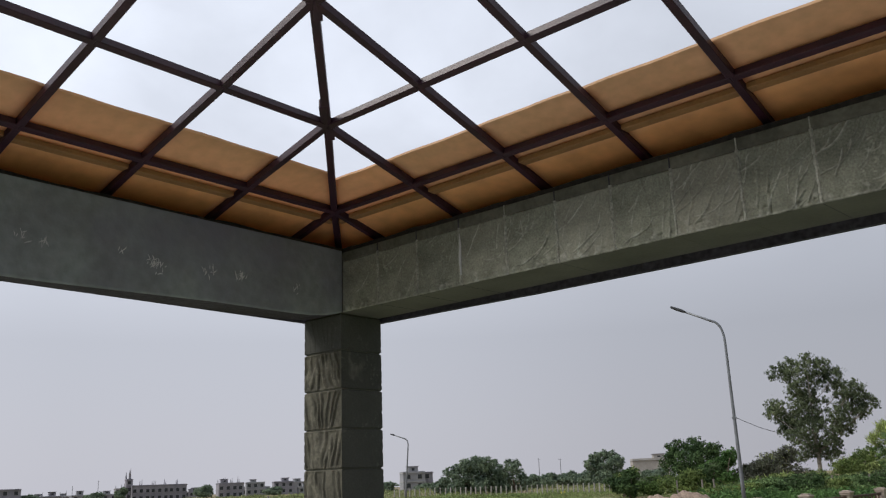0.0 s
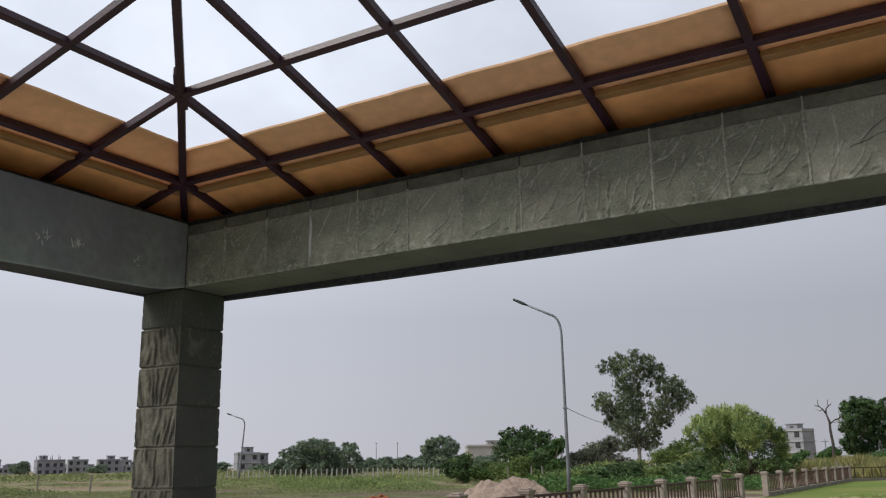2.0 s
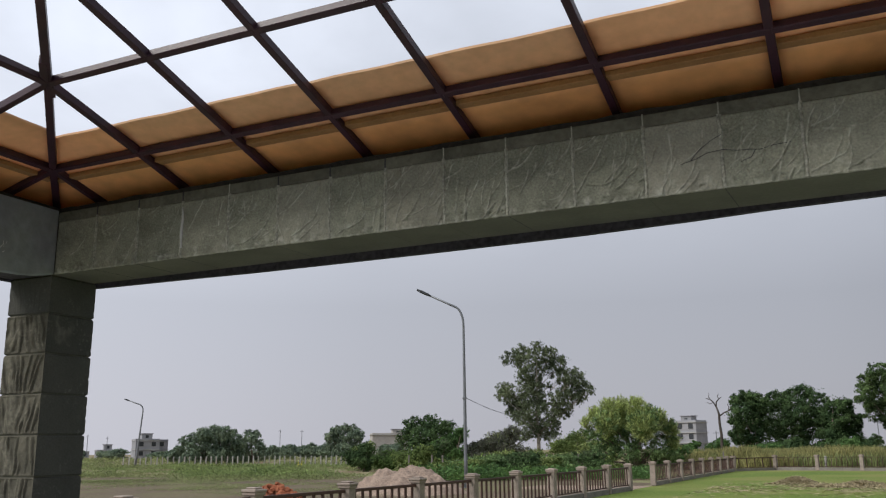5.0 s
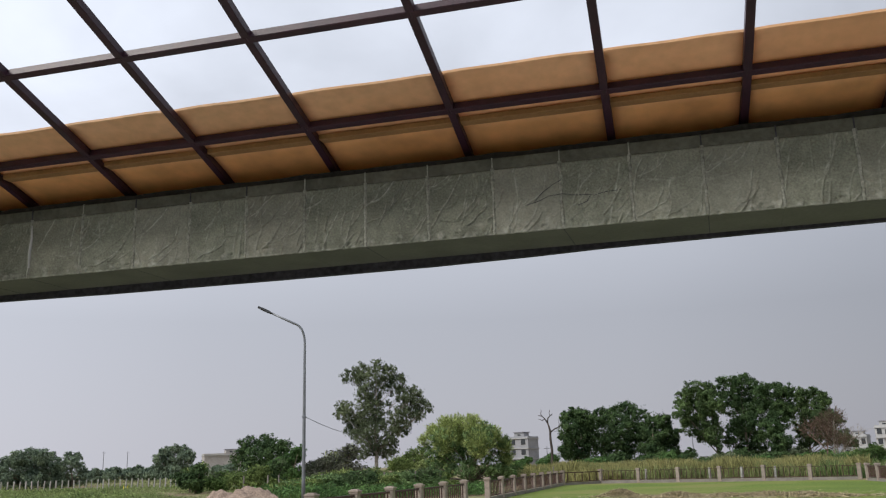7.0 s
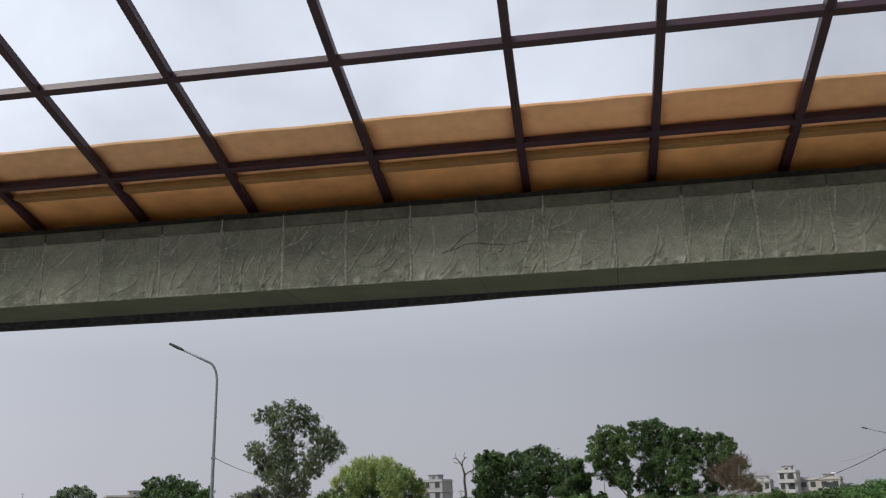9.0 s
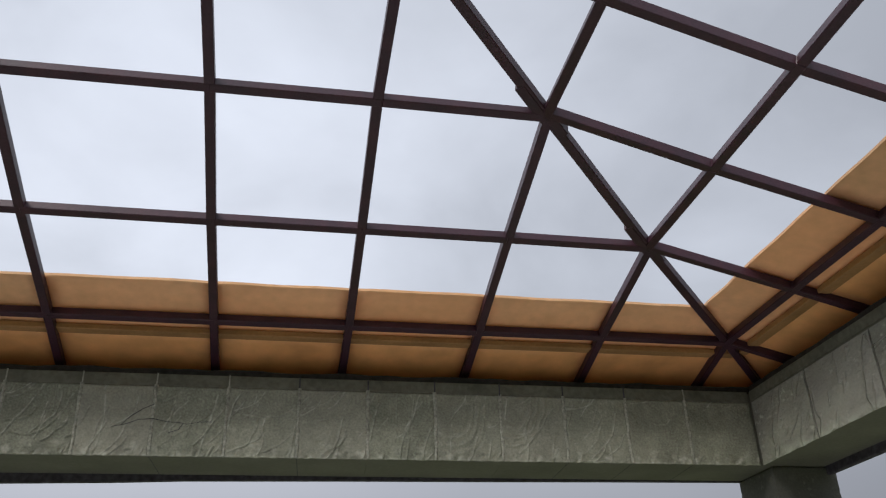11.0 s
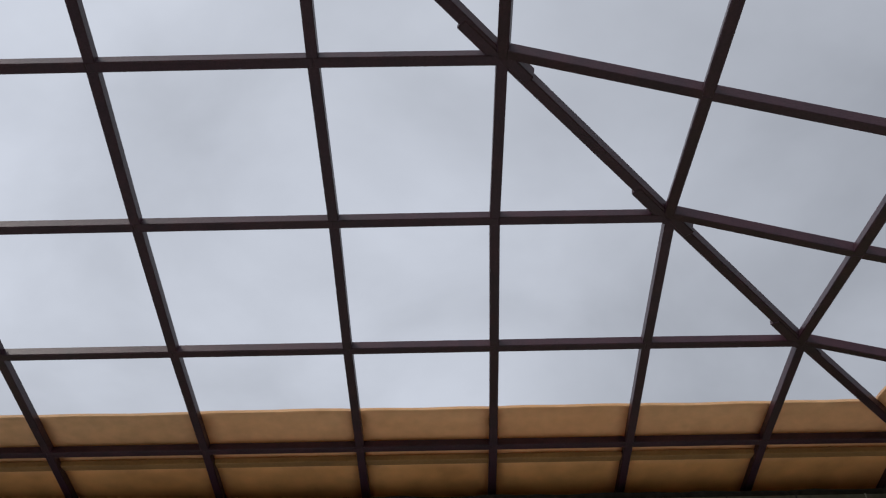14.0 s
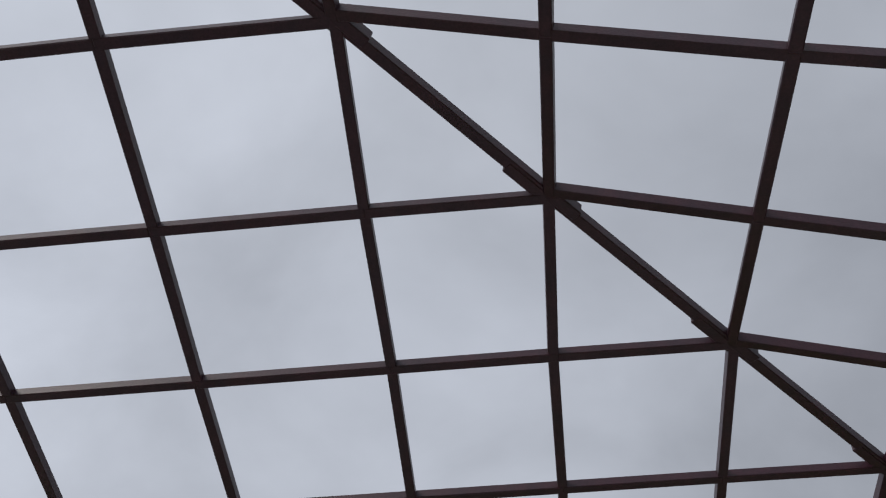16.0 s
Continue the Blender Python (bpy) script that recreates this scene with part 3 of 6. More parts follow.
def eave_panel(side, ua, ub, first, last, odd):
    """One bay: a tan band whose upper edge is cut by hand, and an orange lip tucked under its lower edge."""
    base = rng.uniform(-0.002, 0.002)
    sag = rng.uniform(-0.004, 0.004)
    tilt = rng.uniform(-0.003, 0.003)
    nu = 9

    def slab(rows_v, lifts, thick, cut, lap=0.0):
        bm = bmesh.new()
        grid = []
        for t in (0.0, thick):
            for i, (v, up) in enumerate(zip(rows_v, lifts)):
                row = []
                for k in range(nu):
                    f = k / (nu - 1)
                    vv = v
                    if cut and i == len(rows_v) - 1:
                        vv = v + base + tilt * (f - 0.5) + sag * math.sin(f * math.pi) + 0.003 * math.sin(9 * f + 500 * base)
                    a = -(U[0] - vv) if first else ua - lap
                    b = (U[0] - vv) if last else ub + lap
                    row.append(bm.verts.new(slope_point(side, a + (b - a) * f, vv, t + up + (0.003 if cut else 0.0) * math.sin(f * math.pi))))
                grid.append(row)
        nv = len(rows_v)
        for i in range(nv - 1):
            for k in range(nu - 1):
                bm.faces.new((grid[i][k], grid[i][k + 1], grid[i + 1][k + 1], grid[i + 1][k]))
                bm.faces.new((grid[nv + i][k], grid[nv + i + 1][k], grid[nv + i + 1][k + 1], grid[nv + i][k + 1]))
            bm.faces.new((grid[i][0], grid[i + 1][0], grid[nv + i + 1][0], grid[nv + i][0]))
            bm.faces.new((grid[i + 1][-1], grid[i][-1], grid[nv + i][-1], grid[nv + i + 1][-1]))
        for k in range(nu - 1):
            bm.faces.new((grid[nv - 1][k], grid[nv - 1][k + 1], grid[2 * nv - 1][k + 1], grid[2 * nv - 1][k]))
            bm.faces.new((grid[0][k + 1], grid[0][k], grid[nv][k], grid[nv][k + 1]))
        bmesh.ops.recalc_face_normals(bm, faces=bm.faces)
        bm.normal_update()
        faced = Vector((0, 0, 1))
        for f in bm.faces:
            f.smooth = abs(f.normal.dot(faced)) > 0.8
        return bm

    top = SHEET_TOP[side]
    step = 0.0006 * odd
    p = part("sheet", inv(slab([-0.17, -0.08, 0.1, top], [0, 0, 0, 0], 0.013, True, 0.004)), SHEET, eaves)
    part("sheet_lip", inv(slab([SHEET_LOW, -0.5, -0.36, -0.25, -0.14], [step - 0.0135] * 5, 0.012, False, 0.004)), LIP, eaves, "orange curved lip of the eaves sheet")
    va = -0.15
    a = -(U[0] - va) + 0.03 if first else ua - 0.006
    b = (U[0] - va) - 0.03 if last else ub + 0.006
    part("batten", inv(bar(slope_point(side, a, va, -0.010), slope_point(side, b, va, -0.010), 0.068, 0.030, bevel=0.003)), BATTEN, p, "dull ochre batten under the sheet")


edges = [-u for u in U[:5]] + [0.0] + [u for u in reversed(U[:5])]
for side in range(4):
    for i in range(10):
        ends = [edges[k] + (stray(min(k, 10 - k), 1 if k >= 5 else -1, 0) if side == 0 else 0.0) for k in (i, i + 1)]
        eave_panel(side, ends[0] + 0.004, ends[1] - 0.004, i == 0, i == 9, i % 2)

# ring beam
OUT = 0.40
beams = thing("ring_beam", "grey cement ring beam stamped like split stone", "beam", (0, YC, BOTTOM), kind="structure")


def invb(bm):
    bmesh.ops.transform(bm, matrix=Matrix.Translation((0, -YC, -BOTTOM)), verts=bm.verts)
    return bm


YB = YC - (FACE_Y - YC)                       # inner face of the back beam
bx, by = FACE_X + 0.012, FACE_Y + 0.012
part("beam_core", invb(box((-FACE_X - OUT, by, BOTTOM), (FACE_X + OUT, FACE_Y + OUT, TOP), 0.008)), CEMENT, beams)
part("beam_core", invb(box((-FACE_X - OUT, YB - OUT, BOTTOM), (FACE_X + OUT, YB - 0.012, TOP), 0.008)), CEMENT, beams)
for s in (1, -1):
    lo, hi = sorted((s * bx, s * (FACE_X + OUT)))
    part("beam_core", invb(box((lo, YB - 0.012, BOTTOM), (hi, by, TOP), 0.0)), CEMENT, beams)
    # coloured dark in place of shade; its unseen top closes the eaves gap
    lo, hi = sorted((s * (FACE_X + OUT), s * (FACE_X + OUT + 0.035)))
    part("outer_cladding", invb(box((lo, YB - OUT, (BOTTOM - 0.05) if s > 0 else WEST_LOW), (hi, FACE_Y + OUT, TOP + 0.074), 0.006)), SHADE_JOINT, beams)
# the front cladding's lower edge was cut by hand and rises towards the east
EDGE = [(-4.36, 2.700), (-3.1, 2.688), (-2.5, 2.680), (-1.3, 2.676), (-0.3, 2.678), (0.3, 2.688), (0.7, 2.700), (1.5, 2.708), (2.4, 2.714), (3.2, 2.721), (4.36, 2.727)]
front = bmesh.new()
rings = [[front.verts.new((x, y, z)) for y, z in ((FACE_Y + OUT, low), (FACE_Y + OUT + 0.035, low), (FACE_Y + OUT + 0.035, TOP + 0.074), (FACE_Y + OUT, TOP + 0.074))] for x, low in EDGE]
for p, q in zip(rings, rings[1:]):
    for k in range(4):
        front.faces.new((p[k], p[(k + 1) % 4], q[(k + 1) % 4], q[k]))
front.faces.new(rings[0][::-1])
front.faces.new(rings[-1])
bmesh.ops.recalc_face_normals(front, faces=front.faces)
part("outer_cladding", invb(front), SHADE_JOINT, beams)
part("outer_cladding", invb(box((-FACE_X - OUT - 0.035, YB - OUT - 0.035, BOTTOM - 0.06), (FACE_X + OUT + 0.035, YB - OUT, TOP + 0.074), 0.006)), SHADE_JOINT, beams)
# thin black strips added on the beams to darken the eaves gap
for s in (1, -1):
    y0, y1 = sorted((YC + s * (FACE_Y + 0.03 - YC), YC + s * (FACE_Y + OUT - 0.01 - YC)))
    part("felt_strip", invb(box((-FACE_X - OUT + 0.01, y0, TOP + 0.001), (FACE_X + OUT - 0.01, y1, TOP + 0.006))), EAVES_SHADE, beams)
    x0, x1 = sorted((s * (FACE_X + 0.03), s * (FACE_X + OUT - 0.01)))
    part("felt_strip", invb(box((x0, YB - 0.02, TOP + 0.001), (x1, FACE_Y + 0.02, TOP + 0.006))), EAVES_SHADE, beams)
# plain coping band along the top of each inner face
part("coping_band", invb(box((-FACE_X, FACE_Y + 0.002, COPING_LOW), (FACE_X, by, TOP + 0.004), 0.004)), COPING, beams)
part("coping_band", invb(box((-FACE_X, YB - 0.012, TOP - 0.055), (FACE_X, YB - 0.002, TOP + 0.004), 0.004)), CEMENT, beams)
for s in (1, -1):
    lo, hi = sorted((s * (FACE_X + 0.002), s * bx))
    if s > 0:
        part("coping_band", invb(box((lo, YB, TOP - 0.055), (hi, FACE_Y, TOP + 0.004), 0.004)), COPING, beams)


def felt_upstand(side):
    """A black upstand added behind the coping as eaves shade, its upper edge ragged."""
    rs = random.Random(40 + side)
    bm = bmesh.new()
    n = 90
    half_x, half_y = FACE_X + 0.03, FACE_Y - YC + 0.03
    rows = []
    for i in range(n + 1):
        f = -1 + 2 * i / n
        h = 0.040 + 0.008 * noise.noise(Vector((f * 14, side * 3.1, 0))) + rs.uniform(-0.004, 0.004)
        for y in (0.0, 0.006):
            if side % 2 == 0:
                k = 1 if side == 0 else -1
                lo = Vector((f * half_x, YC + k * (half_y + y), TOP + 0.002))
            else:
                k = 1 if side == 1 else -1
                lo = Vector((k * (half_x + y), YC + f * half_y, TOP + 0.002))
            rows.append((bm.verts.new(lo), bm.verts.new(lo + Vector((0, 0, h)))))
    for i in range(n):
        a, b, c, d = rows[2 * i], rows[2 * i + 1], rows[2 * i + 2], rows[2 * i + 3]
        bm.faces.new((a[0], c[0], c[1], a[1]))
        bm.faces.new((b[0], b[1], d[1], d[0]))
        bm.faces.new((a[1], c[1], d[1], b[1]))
    part("felt_upstand", invb(bm), EAVES_SHADE, beams)


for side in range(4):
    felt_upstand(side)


def column(x, y, m):
    """A square column of carved cement blocks with open bed joints."""
    c = thing("column", "square column of carved grey cement blocks under the ring beam", "column", (x, y, 0.0), "columns of the pavilion")
    part("core", box((-0.186, -0.186, 0.0), (0.186, 0.186, BOTTOM + 0.0)), CEMENT, c)
    return c


columns = [column(sx * (FACE_X + 0.2) + (0.06 if sx > 0 else -0.014), YC + sy * (FACE_Y + 0.2 - YC), None) for sx in (-1, 1) for sy in (1, -1)]

# ---- railing round the lawn ----
def fence_run(a, b, bays, label, bars=9, base=0.15, slim=1.0):
    """A railing: concrete posts with caps, a low base wall, two rails and upright slats."""
    a, b = Vector(a), Vector(b)
    d = (b - a)
    length = d.length
    turn = math.degrees(math.atan2(d.y, d.x))
    f = thing("railing", label, "fence", (a.x, a.y, 0.0), "railing runs round the lawn", turn=turn)
    step = length / bays
    post_mesh = box((-0.11, -0.11, 0.0), (0.11, 0.11, 0.90), 0.008)
    add_box(post_mesh, (-0.135, -0.135, 0.86), (0.135, 0.135, 0.905), 0.008)
    add_box(post_mesh, (-0.15, -0.15, 0.905), (0.15, 0.15, 0.955), 0.012)
    add_box(post_mesh, (-0.10, -0.10, 0.955), (0.10, 0.10, 0.985), 0.014)
    post_me = mesh_of(post_mesh, "post", POST)
    slat_me = mesh_of(box((-0.035 * slim, -0.016, base + 0.03), (0.035 * slim, 0.016, 0.80), 0.006), "slat", RAIL)
    for i in range(bays + 1):
        p = new("post", post_me)
        p.parent = f
        p.location = (i * step, 0, 0)
    part("base_wall", box((0, -0.07, -0.1), (length, 0.07, base), 0.006), KERB, f, "low pale concrete base wall")
    for i in range(bays):
        x0, x1 = i * step + 0.11, (i + 1) * step - 0.11
        part("rail", box((x0, -0.025, 0.84 - 0.06 * slim), (x1, 0.025, 0.84), 0.006), RAIL, f)
        part("rail", box((x0, -0.02, base + 0.03), (x1, 0.02, base + 0.07), 0.006), RAIL, f)
        for k in range(bars):
            s = new("slat", slat_me)
            s.parent = f
            s.location = (x0 + (k + 0.5) * (x1 - x0) / bars, 0, 0)
    return f


fence_run((-8.15, 2.6), (-6.95, 29.6), 10, "concrete post railing with brown slats beside bare soil")
fence_run((-7.0, 34.2), (-6.6, 57.6), 8, "concrete post railing with brown slats beyond the gateway")
fence_run((-6.6, 57.6), (-4.3, 61.0), 1, "short railing with concrete posts at the lawn's corner", 5)
fence_run((-4.3, 61.0), (11.7, 55.0), 6, "open concrete post railing in front of tall grass", 8, 0.17, 0.5)
fence_run((11.7, 52.6), (13.4, 24.2), 13, "railing with reddish slats at the lawn's east side")

path_strip = sheet_of("gate_path", [(-12, 29.9), (-7.0, 29.9), (-7.0, 33.9), (-12, 33.9)], SAND, -0.006)
tagged(path_strip, "sandy path through the gateway in the railing", "path", kind="structure")


# ---- street lamps and cables ----
def street_lamp(at, height, turn, label, arm=1.75, rise=1.0, lean=0.0, thick=1.0):
    """A tapered pole that bends over into a rising arm with a flat lamp head. turn: where the arm points, from +x."""
    t = thing("street_lamp", label, "street lamp", at, "street lamps", turn=turn)
    pts, rad = [], []
    for k in range(7):
        z = height * k / 6
        pts.append((lean * z, 0, z))
        rad.append((0.085 - 0.035 * k / 6) * thick)
    foot = lean * height
    for k in range(1, 8):       # the bend, then the straight rising arm
        f = k / 7
        pts.append((foot + 0.28 * arm * f * f, 0, height + 2 * f * (1 - f) * 0.55 * rise + f * f * 0.64 * rise))
        rad.append(0.05 * thick)
    end = Vector(pts[-1])
    tip = Vector((foot + arm, 0, height + rise))
    pts.append(tip)
    rad.append(0.042 * thick)
    part("pole", pipe(pts, rad, 10), GALV, t, smooth=True)
    part("base_plate", box((-0.18, -0.18, 0), (0.18, 0.18, 0.03), 0.004), GALV, t)
    d = (tip - end).normalized()
    head = bmesh.new()
    add_bar(head, tip - d * 0.08, tip + d * 0.55, 0.22 * thick, 0.09 * thick, bevel=0.02)
    add_bar(head, tip + d * 0.0, tip + d * 0.40, 0.16 * thick, 0.12 * thick, bevel=0.02)
    part("lamp_head", head, LAMP_GREY, t, "flat dark grey lamp head")
    return t


def cable(a, b, sag, label, r=0.013):
    a, b = Vector(a), Vector(b)
    pts = [a.lerp(b, k / 14) - Vector((0, 0, sag * 4 * (k / 14) * (1 - k / 14))) for k in range(15)]
    tagged(part("cable", pipe(pts, [r] * 15, 5), CABLE), label, "cable")


LAMP_A = spot(-23.45, 38.0)
street_lamp(LAMP_A, 6.75, 180 + 16, "tall galvanised street lamp behind the railing", arm=1.55, rise=1.5)
part("cable_clamp", box((-0.085, -0.085, 3.66), (0.085, 0.085, 3.75), 0.01), GALV, bpy.data.objects["street_lamp"])
cable(spot(-23.4, 37.95, 3.72), spot(-19.4, 70.0, 4.1), 0.28, "thin black cable from the street lamp to the trees")
street_lamp(spot(-43.8, 123.0), 7.0, 180 + 32, "distant leaning galvanised street lamp in the field", arm=1.9, rise=1.4, lean=-0.075, thick=1.6)
street_lamp(spot(17.8, 105.0), 7.0, 180 - 12, "street lamp beside the white apartment houses", arm=2.2, rise=1.35, thick=1.1)
street_lamp(spot(26.75, 54.0), 5.4, 180 - 26, "street lamp with a cable beyond the lawn's east side", arm=1.0, rise=2.5, thick=1.25)
cable(spot(25.75, 54.0, 7.8), spot(15.0, 105.0, 5.0), 0.6, "thin black cable between the eastern street lamps", 0.008)
cable(spot(17.8, 105.0, 6.5), spot(12.9, 190.0, 4.4), 0.6, "thin black cable running to the apartment houses", 0.045)
for az, dist, h in ((-35.25, 330, 9.6), (-33.9, 330, 9.4), (-45.5, 330, 7.5), (-40.7, 330, 8.5), (-46.6, 330, 8.2), (-24.6, 200, 6.3), (-7.9, 200, 5.0), (1.1, 200, 6.6), (-62.2, 420, 9.0), (-63.6, 420, 7.0), (-59.0, 420, 8.0)):
    pole = part("utility_pole", pipe([(0, 0, 0), (0, 0, h * 0.6), (0, 0, h)], [0.13, 0.11, 0.09], 6), GALV)
    add = box((-0.7, -0.05, h - 0.5), (0.7, 0.05, h - 0.38))
    part("crossarm", add, GALV, pole)
    pole.location = spot(az, dist)
    tagged(pole, "distant slim grey utility pole", "pole", "far utility poles")


# ---- vegetation ----
def leaf_cloud(rs, blobs, count, size, gap=0.0, droop=0.0, thin=-0.16, wide=0.55, spray=0.0, tufts=44):
    """Leaf cards scattered in the shells of the blobs, facing outwards more or less; the noise leaves gaps. spray: cards stand out like twigs."""
    vol = np.array([b[3] * b[4] * b[5] for b in blobs]) ** 0.75
    pick = rs.choice(len(blobs), count, p=vol / vol.sum())
    b = np.array(blobs)[pick]
    d = rs.normal(size=(count, 3))
    d /= np.linalg.norm(d, axis=1)[:, None]
    r = rs.uniform(0.0, 1.0, count) ** 0.42
    lump = 1 + 0.22 * np.sin(d[:, 0] * 7 + pick) * np.cos(d[:, 2] * 6 + pick * 2) + rs.normal(0, 0.09, count)
    p = b[:, :3] + d * b[:, 3:6] * (r * lump)[:, None]
    if tufts and not spray:       # most leaves gather in tufts at the ends of twigs
        aim = rs.normal(size=(len(blobs), tufts, 3)) + (0, 0, 0.2)
        aim /= np.linalg.norm(aim, axis=2)[:, :, None]
        reach = rs.uniform(0.5, 1.08, (len(blobs), tufts))
        own = rs.randint(0, tufts, count)
        out = aim[pick, own]
        q = b[:, :3] + (out * reach[pick, own][:, None] + d * (rs.uniform(0, 1, count) ** 0.6 * 0.26)[:, None]) * b[:, 3:6]
        loose = rs.uniform(size=count) < 0.22
        p = np.where(loose[:, None], p, q)
        d = np.where(loose[:, None], d, d * 0.7 + out * 0.6)
    if gap:
        keep = np.array([noise.noise(Vector(q) * (0.9 / max(gap, 0.1)) + Vector((pick[i] * 3.1, 0, 0))) > thin for i, q in enumerate(p)])
        p, d = p[keep], d[keep]
    n = len(p)
    s = size * rs.uniform(0.55, 1.5, n)
    if spray:
        a = d + rs.normal(0, 0.35, (n, 3)) + (0, 0, spray)
        face = rs.normal(size=(n, 3))
    else:
        face = d + rs.normal(0, 0.55, (n, 3)) + (0, 0, 0.25)
        a = np.cross(face, rs.normal(size=(n, 3)))
        a[:, 2] -= droop * np.linalg.norm(a, axis=1)
    a /= np.linalg.norm(a, axis=1)[:, None]
    c = np.cross(a, face)
    c /= np.linalg.norm(c, axis=1)[:, None]
    a, c = a * s[:, None], c * (s * wide)[:, None]
    verts = np.stack([p - a, p + c * 1.0, p + a, p - c], 1).reshape(-1, 3)
    faces = [(4 * i, 4 * i + 1, 4 * i + 2, 4 * i + 3) for i in range(n)]
    return verts.tolist(), faces


def tree(name, label, at, blobs, leaves, size, mat, trunk=0.2, fork=0.35, bark=None, gap=0.8, droop=0.0, seed=1, category="tree", group="", stems=1, floor_z=0.0, thin=-0.16, wide=0.55, spray=0.0, turn=0.0):
    """A tapered trunk that runs up as a leader, limbs that leave it and reach into the crown's lumps, and a crown of many leaf cards. blobs: x, y, z, rx, ry, rz from the foot."""
    rs = np.random.RandomState(seed)
    t = thing(name, label, category, (at[0], at[1], floor_z), group, turn=turn)
    bm = bmesh.new()
    top = max(b[2] for b in blobs)
    for s in range(stems):
        ox, oy = (rs.normal(0, 0.25), rs.normal(0, 0.25)) if stems > 1 else (0, 0)
        own = blobs[s::stems]
        high = max(b[2] for b in own) * 0.92
        aim = max(own, key=lambda b: b[2])
        steps = 6
        leader = []
        for k in range(steps + 1):
            f = k / steps
            pull = max(0.0, f - fork) / (1 - fork)
            leader.append(Vector((ox + aim[0] * 0.7 * pull + rs.normal(0, trunk * 0.35) * f, oy + aim[1] * 0.7 * pull, -0.05 + (high + 0.05) * f)))
        add_pipe(bm, leader, [trunk * (1 - 0.85 * k / steps) for k in range(steps + 1)], 8)
        for b in own:
            c = Vector(b[:3])
            away = math.hypot(c.x - ox, c.y - oy)
            f = min(0.9, max(fork * 0.7, (c.z - 0.9 * away - 0.4 * b[5]) / high))
            k = min(steps - 1, int(f * steps))
            root = leader[k].lerp(leader[k + 1], f * steps - k)
            w = trunk * (1 - 0.85 * f) * 0.34
            bend = root.lerp(c, 0.5) + Vector((rs.normal(0, 0.08 * b[3]), rs.normal(0, 0.08 * b[3]), -0.08 * b[5]))
            add_pipe(bm, [root, bend, c], [w, w * 0.7, w * 0.3], 6)
            for _ in range(2):
                q = c + Vector((rs.normal(0, 0.3 * b[3]), rs.normal(0, 0.3 * b[4]), rs.normal(0.1 * b[5], 0.3 * b[5])))
                add_pipe(bm, [bend, bend.lerp(q, 0.6), q], [w * 0.5, w * 0.3, w * 0.12], 5)
    part("trunk", bm, bark or BARK, t, smooth=True)
    v, f = leaf_cloud(rs, blobs, leaves, size, gap, droop, thin, wide, spray)
    crown = new("crown", cloud_mesh("crown", v, f, mat))
    crown.parent = t
    return t


def puffs(rows, deep=0.7, seed=0):
    """Crown lumps from (across, height, radius); they also spread in depth."""
    return [(x, deep * r * 1.6 * math.sin(2.7 * i + seed), z, r, r, r * 0.92) for i, (x, z, r) in enumerate(rows)]


def lumps(seed, n, w, h, low, depth=0.8, top_narrow=0.6):
    """n lumps that fill a rounded crown w wide, from low to h."""
    rs = random.Random(seed)
    out = []
    for i in range(n):
        rel = ((i * 0.618) % 1.0) * 0.9 + 0.05
        reach = w * 0.5 * (0.70 * (1 - 0.55 * max(0.0, rel - 0.45) / 0.55 * (1 - top_narrow * 0.5)) - 0.05)
        a = i * 2.4 + rs.uniform(-0.4, 0.4)
        r = reach * math.sqrt(rs.uniform(0.15, 1.0))
        s = w * rs.uniform(0.15, 0.23)
        zr = min(s * 0.85, (h - low) * 0.3)
        z = low + zr * 0.7 + (h - low - 1.6 * zr) * rel
        out.append((r * math.cos(a), r * math.sin(a) * depth, z, s, s, zr))
    return out


# the tall open tree behind the lamp, with a gap in its crown
EUC = [(-0.6, 3.1, 0.85), (0.5, 2.9, 0.75), (-1.7, 4.3, 0.75), (1.5, 3.6, 0.6), (-2.2, 9.5, 0.89), (-1.1, 10.1, 0.89), (0.1, 10.3, 0.83), (1.3, 9.8, 0.89), (2.0, 9.0, 0.99), (-0.9, 9.1, 1.09), (0.7, 8.8, 1.09), (-1.1, 7.9, 0.89), (-0.1, 7.5, 0.99), (-0.7, 6.6, 1.03), (0.2, 6.1, 0.83), (-1.1, 5.6, 1.09), (-0.2, 5.0, 0.99), (-1.8, 5.2, 0.83), (-0.9, 4.1, 0.89), (-3.0, 7.0, 0.75), (-3.1, 6.3, 0.69), (-2.4, 6.0, 0.75), (2.4, 7.9, 0.83), (3.4, 7.8, 0.89), (4.0, 7.0, 0.89), (4.7, 6.6, 0.51), (3.0, 6.7, 1.09), (2.0, 5.9, 0.99), (3.7, 5.9, 0.79), (2.2, 5.0, 0.95), (1.4, 4.6, 0.83), (2.8, 4.7, 0.44), (1.0, 3.7, 0.71), (1.05, 7.1, 0.42), (0.75, 5.4, 0.5), (0.1, 3.6, 0.7), (0.9, 2.7, 0.55), (1.6, 2.9, 0.5), (-1.2, 2.6, 0.55), (-2.3, 6.7, 0.6), (-2.4, 4.9, 0.6)]
tree("eucalyptus_tree", "tall eucalyptus tree with a patchy olive crown", spot(-18.81, 79.8), puffs(EUC, 0.5), 105000, 0.085, LEAF_EUC, 0.21, 0.45, EUC_BARK, 0.24, 1.1, 3, thin=0.0, wide=0.34, turn=19)
